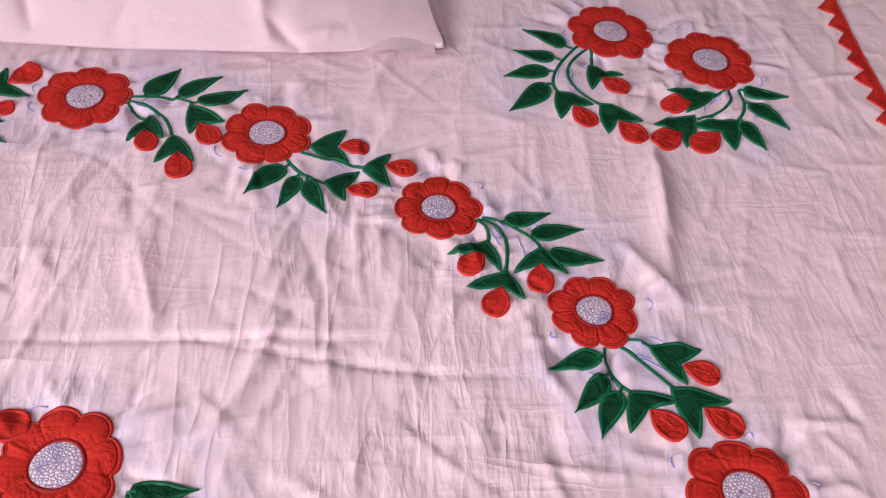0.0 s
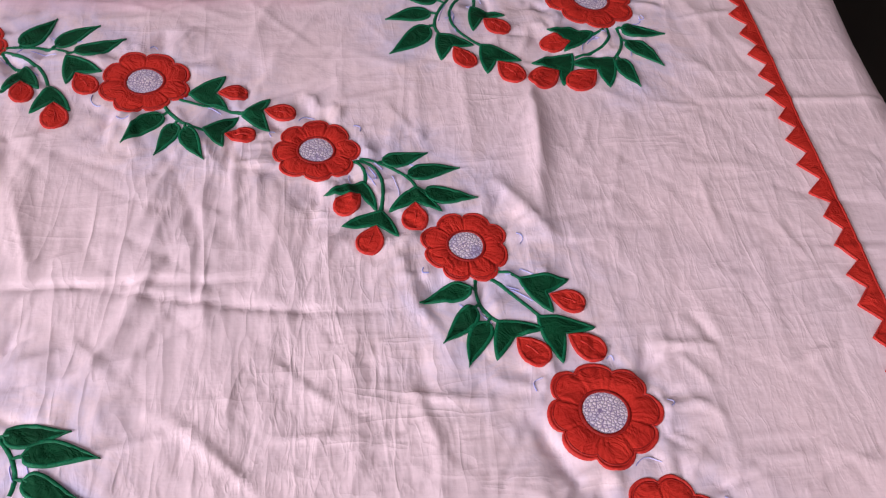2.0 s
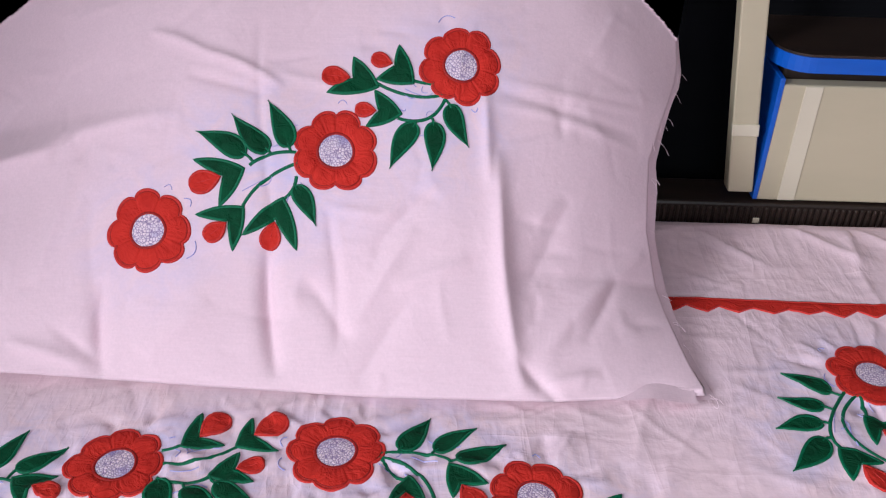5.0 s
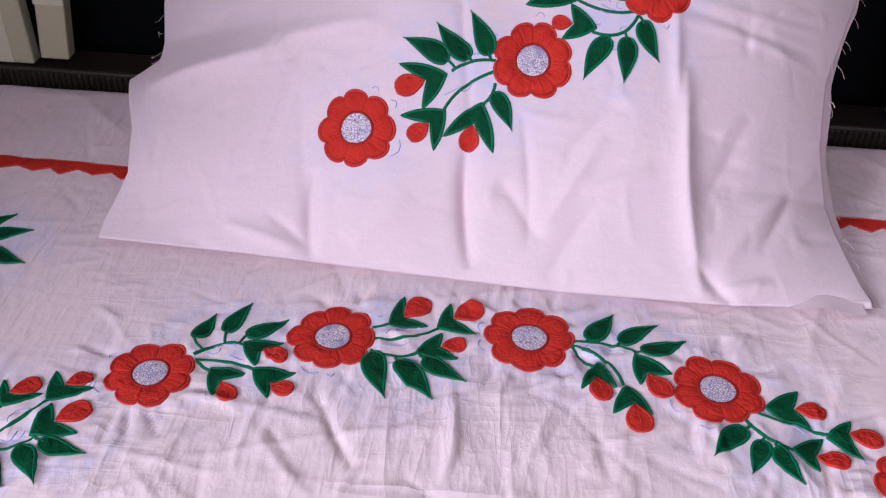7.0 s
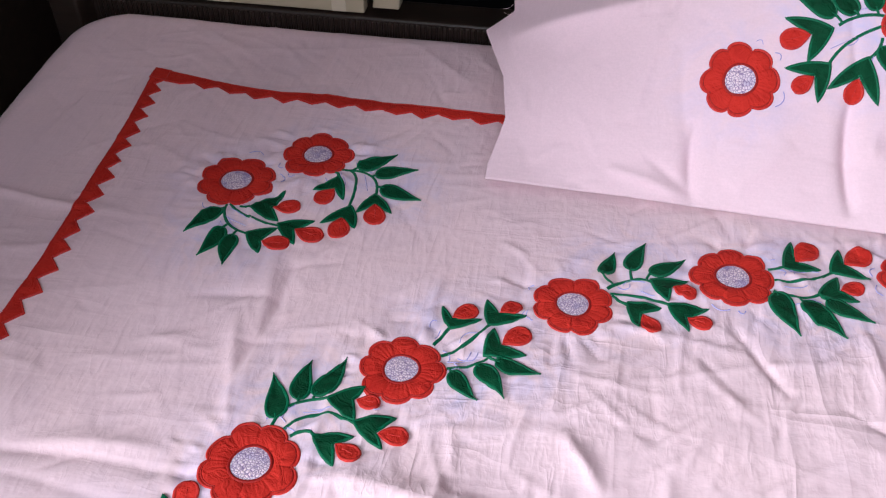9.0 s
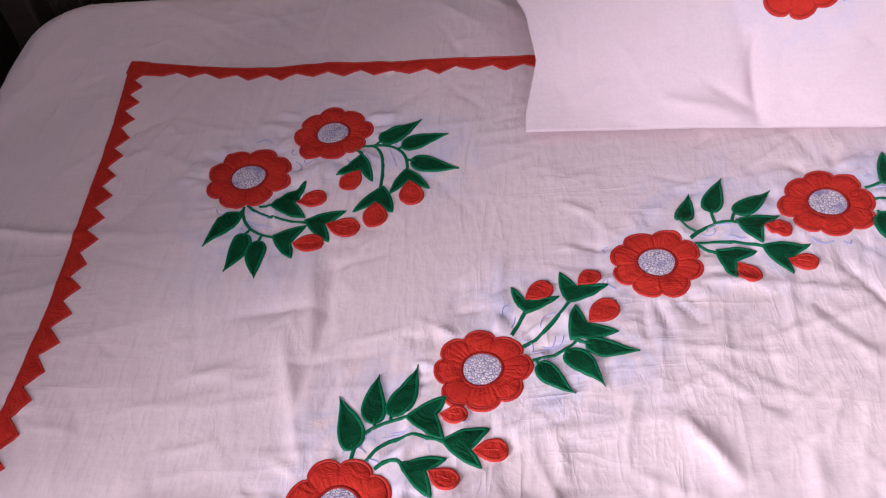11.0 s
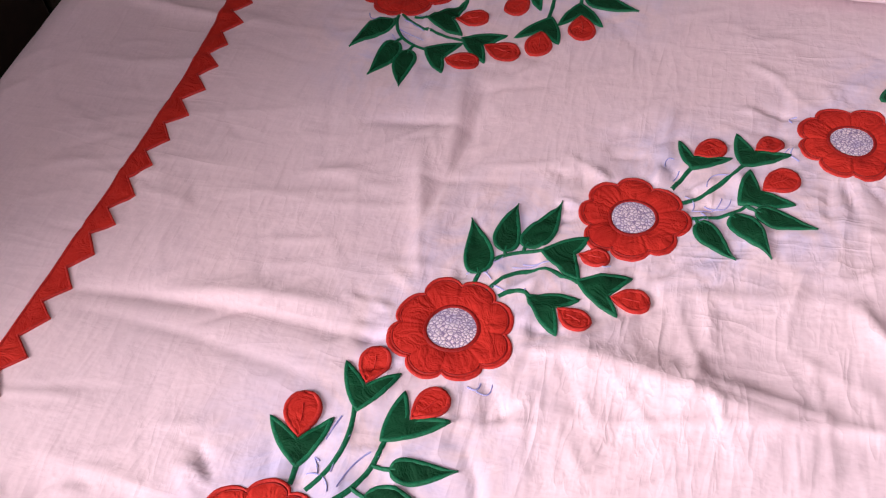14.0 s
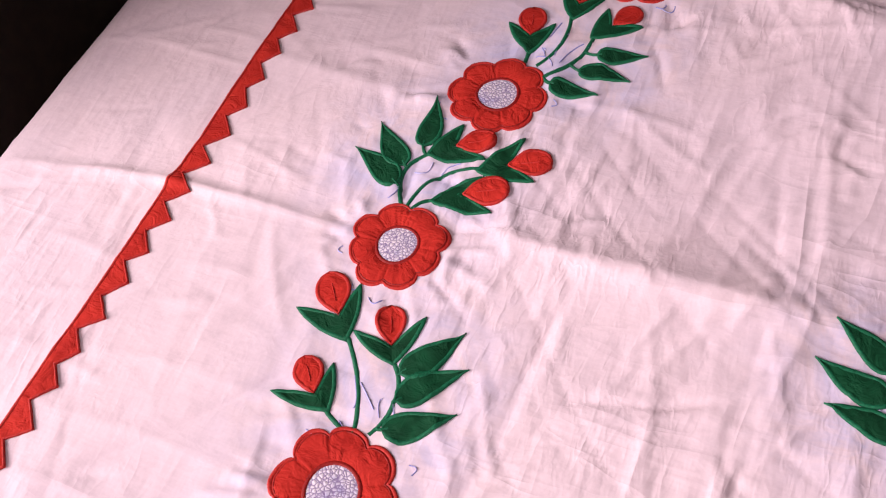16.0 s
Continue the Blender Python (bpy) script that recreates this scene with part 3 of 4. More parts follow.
def bud(surface, parent, ju, jv, au, av, bu, bv, pu, pv, eu, ev):
    """A red bud between the two sepals of a green calyx: joint, two sepal tips, bud point, bud end."""
    J, P = np.array((ju, jv)), np.array((pu, pv))
    N = P + 0.12 * (J - P)
    axis = (N - J) / np.linalg.norm(N - J)
    J = J - 0.0035 * axis
    S = np.linspace(0, 1, 15)[:, None]
    W = np.linspace(0, 1, 6)
    verts, faces, outline = [], [], []
    for k, tip in enumerate((np.array((au, av)), np.array((bu, bv)))):
        d = tip - J
        off = d - axis * (d @ axis)
        off = off / (np.linalg.norm(off) + 1e-9)
        reach = np.linalg.norm(d)
        knee = J + 0.42 * d + off * 0.19 * reach - axis * 0.02 * reach
        outer = (1 - S) ** 2 * J + 2 * S * (1 - S) * knee + S ** 2 * tip
        hip = 0.5 * (N + tip) - off * 0.05 * reach + axis * 0.03 * reach
        inner = (1 - S) ** 2 * N + 2 * S * (1 - S) * hip + S ** 2 * tip
        k0 = len(verts)
        for w in W:
            q = outer * (1 - w) + inner * w
            up = 0.0006 + 0.0006 * math.sin(math.pi * (0.5 if w == 1 else w)) ** 0.5 * (1 - S[:, 0]) + 0.0002
            verts += list(surface(q[:, 0], q[:, 1], up))
        faces += [tuple(k0 + i for i in f) for f in grid_faces(6, 15)]
        outline.append((outer, inner))
    line = np.concatenate([outline[0][0], outline[0][1][::-1][1:], outline[1][1][1:], outline[1][0][::-1][1:-1]])
    t = np.roll(line, -1, 0) - np.roll(line, 1, 0)
    t /= np.linalg.norm(t, axis=1)[:, None] + 1e-9
    n = np.stack([t[:, 1], -t[:, 0]], -1)
    area = np.sum(line[:, 0] * np.roll(line[:, 1], -1) - np.roll(line[:, 0], -1) * line[:, 1])
    n = n if area > 0 else -n
    rim = []
    for o, up in ((-0.0018, 0.0010), (-0.0014, 0.0013), (0.0003, 0.0012), (0.0006, 0.0005), (0.0006, -0.0008)):
        q = line + n * o
        rim.append(surface(q[:, 0], q[:, 1], up + 0 * q[:, 0]))
    cal = part("calyx", verts, faces, GREEN, parent)
    part("edge_stitching", np.concatenate(rim), grid_faces(5, len(line), True), GREEN_SATIN, cal)
    L = math.hypot(eu - pu, ev - pv)
    v, f, rb, rq = blade(surface, pu, pv, eu, ev, 0.70 * L, 0.0, drop_profile, 0.0010, 0.0010)
    ob = part("bud", v, f, RED, parent)
    ribbon(surface, "seam_stitching", RED_SATIN, ob, pu + 0.3 * (eu - pu), pv + 0.3 * (ev - pv), pu + 0.52 * (eu - pu) + 0.0006, pv + 0.5 * (ev - pv), pu + 0.72 * (eu - pu), pv + 0.72 * (ev - pv), 0.0014, 0.0025)
    part("edge_stitching", rb, rq, RED_SATIN, ob)


def ribbon(surface, name, mat, parent, u0, v0, um, vm, u1, v1, wide, up=0.0013):
    """A raised satin line through three places."""
    cu, cv = 2 * um - (u0 + u1) / 2, 2 * vm - (v0 + v1) / 2
    S = np.linspace(0, 1, 19)
    x = (1 - S) ** 2 * u0 + 2 * S * (1 - S) * cu + S ** 2 * u1
    y = (1 - S) ** 2 * v0 + 2 * S * (1 - S) * cv + S ** 2 * v1
    tx, ty = np.gradient(x), np.gradient(y)
    tl = np.hypot(tx, ty) + 1e-9
    nx, ny = -ty / tl, tx / tl
    rows = []
    for a in (-1.0, -0.6, 0, 0.6, 1.0):
        rows.append(surface(x + nx * wide / 2 * a, y + ny * wide / 2 * a, up * (1 - a * a) - 0.0003 + 0 * x))
    return part(name, np.concatenate(rows), grid_faces(5, 19), mat, parent)


def spray(surface, parent, stems, leaves, buds):
    path = []
    for s in stems:
        ribbon(surface, "stem", GREEN_SATIN, parent, *s, 0.0034)
        mu, mv = 2 * s[2] - (s[0] + s[4]) / 2, 2 * s[3] - (s[1] + s[5]) / 2
        for k in range(21):
            q = k / 20
            path.append(((1 - q) ** 2 * s[0] + 2 * q * (1 - q) * mu + q * q * s[4], (1 - q) ** 2 * s[1] + 2 * q * (1 - q) * mv + q * q * s[5]))
    for i, l in enumerate(leaves):
        leaf(surface, parent, *l, bend=0.04 * (1 if i % 2 else -1))
        # the stalk that ties the leaf to its stem
        d, pu, pv = min((math.hypot(a - l[0], b - l[1]), a, b) for a, b in path)
        if d < 0.03:
            tu, tv = l[0] + 0.14 * (l[2] - l[0]), l[1] + 0.14 * (l[3] - l[1])
            ribbon(surface, "leaf_stalk", GREEN_SATIN, parent, pu, pv, 0.6 * l[0] + 0.2 * (pu + tu), 0.6 * l[1] + 0.2 * (pv + tv), tu, tv, 0.0027, 0.0018)
    for b in buds:
        bud(surface, parent, *b)


# ---- room ----
def wall_with_opening(name, axis, at, thick, a0, a1, z1, o0, o1, oz0, oz1):
    """A wall of four pieces round an opening, in one mesh."""
    verts, faces = [], []
    for lo_a, hi_a, lo_z, hi_z in ((a0, o0, 0, z1), (o1, a1, 0, z1), (o0, o1, 0, oz0), (o0, o1, oz1, z1)):
        k = len(verts)
        for d in (at, at + thick):
            for a, z in ((lo_a, lo_z), (hi_a, lo_z), (hi_a, hi_z), (lo_a, hi_z)):
                verts.append((d, a, z) if axis == "x" else (a, d, z))
        faces += [tuple(k + i for i in f) for f in ((0, 1, 2, 3), (4, 7, 6, 5), (0, 4, 5, 1), (1, 5, 6, 2), (2, 6, 7, 3), (3, 7, 4, 0))]
    return tagged(part(name, verts, faces, WALL, flat=True), "plain painted room wall with a window opening", "wall", kind="structure")


wall_with_opening("wall_west", "x", -2.1, -0.15, -1.75, 1.4, 2.8, -1.70, -0.55, 1.15, 2.35)
wall_with_opening("wall_south", "y", -1.75, -0.15, -2.1, 2.1, 2.8, -0.55, 0.85, 1.15, 2.30)
tagged(box("wall_east", (2.1, -1.75, 0), (2.25, 1.4, 2.8), WALL, bevel=0), "plain painted room wall", "wall", kind="structure")
tagged(box("wall_north", (-2.1, 1.4, 0), (2.1, 1.55, 2.8), WALL, bevel=0), "plain painted wall behind the bed", "wall", kind="structure")
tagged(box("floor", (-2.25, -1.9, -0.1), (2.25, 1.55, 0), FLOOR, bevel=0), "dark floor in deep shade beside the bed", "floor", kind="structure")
tagged(box("ceiling", (-2.25, -1.9, 2.8), (2.25, 1.55, 2.9), CEILING, bevel=0), "plain white ceiling", "ceiling", kind="structure")


# ---- bed ----
bed = thing("bed", "dark brown wooden bed with a storage headboard", "bed")
box("side_rail", (-0.95, -1.08, 0.12), (-0.915, 0.90, 0.40), DARK_WOOD, bed)
box("side_rail", (0.86, -1.08, 0.12), (0.90, 0.90, 0.40), DARK_WOOD, bed)
box("foot_rail", (-0.93, -1.13, 0.0), (0.89, -1.085, 0.42), DARK_WOOD, bed)
box("base_board", (-0.84, -1.08, 0.22), (0.845, 0.895, 0.30), DARK_WOOD, bed)
rail = box("head_rail", (-0.93, 0.902, 0.0), (0.89, 0.955, 0.557), DARK_WOOD, bed, "dark ribbed wooden rail")
mattress = tagged(box("mattress", (-0.835, -1.055, 0.30), (0.830, 0.890, 0.526), MATTRESS, bevel=0.045, segments=5), "thick mattress hidden under the pink sheet", "mattress")

# ---- assumed wardrobe, added to shade the head-left corner of the sheet ----
wardrobe = thing("wardrobe", "tall dark brown wooden wardrobe standing beside the bed", "wardrobe")
box("carcass", (-1.62, -0.15, 0.0), (-1.00, 1.38, 2.1), DARK_WOOD, wardrobe, "", 0.006)
for y0 in (-0.135, 0.62):
    d = box("door", (-1.00, y0, 0.08), (-0.982, y0 + 0.745, 2.06), DARK_WOOD, wardrobe, "", 0.004)
    box("handle", (-0.982, y0 + 0.69, 1.0), (-0.966, y0 + 0.705, 1.14), METAL, d, "small metal handle", 0.004)

# ---- headboard with drawers ----
HB = 0.905


def headboard_side(x0, x1, post0, post1, handle_x, inner):
    """One drawer unit: cream front, blue-edged top board, ring pull. inner: +1 when its inner side lies toward lower x."""
    body = thing("drawer_unit", "cream laminate drawer unit with bright blue edge and brass ring pull", "drawer unit", group="headboard drawers")
    box("carcass", (x0 + 0.004, HB + 0.02, 0.30), (x1 - 0.004, HB + 0.40, 0.708), DARK_WOOD, body)
    front = box("drawer_front", (x0, HB, 0.560), (x1, HB + 0.018, 0.693), CREAM, body, "cream drawer front with pale vertical stripes", 0.002)
    for fx, wide in ((0.085, 0.018), (0.49, 0.022), (0.66, 0.017)):
        sx = x0 + (x1 - x0) * (fx if inner > 0 else 1 - fx)
        box("stripe", (sx - wide / 2, HB - 0.0012, 0.561), (sx + wide / 2, HB + 0.002, 0.692), PALE, front, "", 0.0004, 1)
    e = x0 if inner > 0 else x1
    if inner > 0:
        box("edge_band", (e - 0.0035 * (1 + inner) / 2 - 0.001, HB - 0.001, 0.561), (e + 0.0035 * (1 - inner) / 2 + 0.001, HB + 0.35, 0.7), BLUE_EDGE, body, "bright blue edge strip", 0.001)
    # top board with a rounded corner
    outline = []
    xi, xo, r = (x0 - 0.012, x1 + 0.01, 0.035) if inner > 0 else (x1 + 0.012, x0 - 0.01, -0.035)
    for k in range(9):
        a = math.pi / 2 * k / 8
        outline.append((xi + r - r * math.cos(a), HB - 0.012 + abs(r) - abs(r) * math.sin(a)))
    outline += [(xo, HB - 0.012), (xo, HB + 0.42), (xi, HB + 0.42)]
    for name, z0, z1, mat, grow in (("top_band", 0.711, 0.727, BLUE_EDGE, 0.0), ("top_board", 0.7275, 0.730, DARK_WOOD, 0.0)):
        n = len(outline)
        verts = [(x, y, z0) for x, y in outline] + [(x, y, z1) for x, y in outline]
        faces = [tuple(range(n)), tuple(range(2 * n - 1, n - 1, -1))] + [(i, (i + 1) % n, n + (i + 1) % n, n + i) for i in range(n)]
        part(name, verts, faces, mat, body, "blue edge band round the top" if mat is BLUE_EDGE else "glossy dark brown top", True)
    # ring pull
    cx, cz = handle_x, 0.640
    pull = box("plate", (cx - 0.004, HB - 0.006, cz + 0.008), (cx + 0.004, HB, cz + 0.026), METAL, front, "small brass plate", 0.002)
    box("knob", (cx - 0.0045, HB - 0.011, cz - 0.008), (cx + 0.0045, HB, cz + 0.001), METAL, front, "small brass knob", 0.004)
    verts, rings, seg, R, rr = [], 28, 10, 0.013, 0.0022
    for i in range(rings):
        a = 2 * math.pi * i / rings
        for j in range(seg):
            b = 2 * math.pi * j / seg
            q = R + rr * math.cos(b)
            verts.append((cx + q * math.sin(a), HB - 0.006 + rr * math.sin(b), cz + q * math.cos(a)))
    faces = [(i * seg + j, i * seg + (j + 1) % seg, ((i + 1) % rings) * seg + (j + 1) % seg, ((i + 1) % rings) * seg + j) for i in range(rings) for j in range(seg)]
    part("ring_pull", verts, faces, METAL, front, "aged brass ring")
    post = thing("headboard_post", "cream laminate upright board with a pale cross band", "post", group="headboard posts")
    board = box("board", (post0, HB - 0.003, 0.570), (post1, HB + 0.016, 0.95), CREAM, post, "", 0.002)
    band = box("cross_band", (post0 - 0.0005, HB - 0.0045, 0.637), (post1 + 0.0005, HB, 0.650), PALE, post, "pale band across the board", 0.0005, 1)
    for ob in (board, band):
        for vert in ob.data.vertices:
            vert.co.x -= inner * 0.13 * (vert.co.z - 0.57)      # the board leans inward
    return body


headboard_side(0.473, 0.845, 0.440, 0.467, 0.655, 1)
headboard_side(-0.905, -0.527, -0.516, -0.482, -0.715, -1)
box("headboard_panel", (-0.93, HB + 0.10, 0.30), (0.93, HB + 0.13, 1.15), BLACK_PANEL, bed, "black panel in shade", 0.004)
side = tagged(box("headboard_end", (0.852, HB - 0.04, 0.0), (0.892, HB + 0.42, 1.15), DARK_WOOD, bevel=0.004), "dark brown end board of the headboard", "headboard end", group="headboard ends")
copy_thing(side, pose(-1.782, 0, 0))

box("paint_chip", (0.4725, HB - 0.0075, 0.535), (0.4795, HB - 0.006, 0.541), PALE, rail, "small pale chip in the wood", 0.0005, 1)
# fine upright ribs on the head rail
rib = box("rib", (-0.0022, HB - 0.0065, 0.527), (0.0022, HB - 0.0025, 0.553), DARK_WOOD, rail, "", 0.0012, 1)
rib.location.x = -0.88
for k in range(1, 250):
    r = rib.copy()
    r.location.x = -0.88 + k * 0.0069
    scene.collection.objects.link(r)

# ---- bed sheet ----
U, V = FIELD_X, FIELD_Y
# the sheet is pulled in along the left side, less so at the head
FLARE = 0.02 * np.clip((V - 0.55) / 0.25, 0, 1)
PULL = np.clip((0.85 - V) / 0.55, 0, 1)
PULL = 0.032 * PULL * PULL * (3 - 2 * PULL)
Q = np.stack([np.clip(U, INSET[0] + CORNER + PULL, INSET[1] - CORNER + FLARE), np.clip(V, INSET[2] + CORNER, INSET[3] - CORNER)], -1)
D = np.stack([U, V], -1) - Q
full = np.hypot(D[..., 0], D[..., 1])
dist = np.maximum(0, full - CORNER)
way = D / np.maximum(full, 1e-9)[..., None]
arc = np.minimum(dist, ROLL * math.pi / 2)
out = ROLL * np.sin(arc / ROLL)
drop = ROLL * (1 - np.cos(arc / ROLL)) + np.maximum(0, dist - ROLL * math.pi / 2)
H = FIELD
lean = np.clip(arc / (ROLL * math.pi / 2), 0, 1)
hang = 0.006 * np.clip(dist * 6 - 0.5, 0, 1) * (np.sin(U * 38 + 3 * np.sin(V * 5)) * np.abs(way[..., 1]) + np.sin(V * 33 + 3 * np.sin(U * 5)) * np.abs(way[..., 0]))
push = np.minimum(full, CORNER) + out + (H * 0.8) * lean + hang
push = np.where(way[..., 1] > 0.2, np.minimum(push, 0.040 + CORNER), push)
PX, PY = Q[..., 0] + way[..., 0] * push, Q[..., 1] + way[..., 1] * push
PZ = TOP - drop + H * (1 - lean)
bed_sheet = part("bed_sheet", np.stack([PX, PY, PZ], -1).reshape(-1, 3), grid_faces(len(GRID_Y), len(GRID_X)), SHEET)
tagged(bed_sheet, "pale pink crumpled cotton bed sheet with red and green floral applique", "bed sheet")


def border(name, x0, y0, x1, y1, inside, pitch, first, deep=0.95, bow=0.0, near=0.1, far=0.0, sag=((0, 1), (0, 0)), web=1.0):
    """A red strip with a straight outer side and teeth that point inward. first: distance from the start to the first tooth tip."""
    length = math.hypot(x1 - x0, y1 - y0)
    ax, ay = (x1 - x0) / length, (y1 - y0) / length
    nx, ny = (-ay, ax) if inside > 0 else (ay, -ax)
    count = int(length / pitch) + 3
    tips = [first - pitch + pitch * k + random.uniform(-0.0016, 0.0016) for k in range(count)]
    knots, heights = [], []
    for a, c in zip(tips, tips[1:]):
        knots += [a, a + (c - a) * random.uniform(0.42, 0.58)]
        heights += [deep * random.uniform(0.0185, 0.0220), web * deep * random.uniform(0.0066, 0.0088)]
    S = np.sort(np.unique(np.concatenate([np.linspace(0, length, int(length / 0.0025) + 2), [k for k in knots if 0 < k < length]])))
    inner = np.interp(S, knots, heights)
    outer = 0.0022 * (vnoise(S * 9, S * 0 + x0 * 7, 31) - 0.5)
    wave = -bow * np.clip(1 - S / near, 0, 1) ** 1.25 - (bow * np.clip(1 - (length - S) / far, 0, 1) ** 1.25 if far else 0)
    wave = wave + np.interp(S, *sag) + 0.0030 * (vnoise(S * 5, S * 0 + y0 * 5, 33) - 0.5)
    rows = []
    for f, up in ((0.0, 0.0010), (0.15, 0.0014), (0.4, 0.0016), (0.6, 0.0016), (0.85, 0.0014), (1.0, 0.0010)):
        off = wave + outer * (1 - f) + inner * f
        rows.append(on_sheet(x0 + ax * S + nx * off, y0 + ay * S + ny * off, up + 0 * S))
    ob = part(name, np.concatenate(rows), grid_faces(6, len(S)), RED, bed_sheet, "red strip with a row of pointed teeth")
    for line, flip in ((outer, -1), (inner, 1)):
        rows = []
        for off, up in ((-0.0014, 0.0010), (-0.0010, 0.0017), (0.0004, 0.0017), (0.0007, 0.0008), (0.0007, -0.0008)):
            o = wave + line + off * flip
            rows.append(on_sheet(x0 + ax * S + nx * o, y0 + ay * S + ny * o, up + 0 * S))
        part("edge_stitching", np.concatenate(rows), grid_faces(5, len(S)), RED_SATIN, ob)


border("border_strip", -0.7015, 0.750, -0.697, -0.95, 1, 0.0267, 0.042, 0.95, 0.034, 0.33)
border("border_strip", 0.7355, 0.750, 0.736, -0.95, -1, 0.0267, 0.0395)
border("border_strip", -0.7355, 0.7343, 0.7355, 0.7333, -1, 0.03165, 0.0705, 0.92, 0.017, 0.13, 0.18, ((0.0, 0.10, 0.16, 0.20, 0.29, 0.42, 0.75, 1.08, 1.3), (0.0, 0.003, 0.007, 0.004, 0.008, 0.009, 0.004, 0.0, 0.0)), 1.45)

for i, (fx, fy, fw, ft) in enumerate(FLOWERS):
    flower(on_sheet, bed_sheet, fx, fy, fw, radians(ft), i * 1.7)

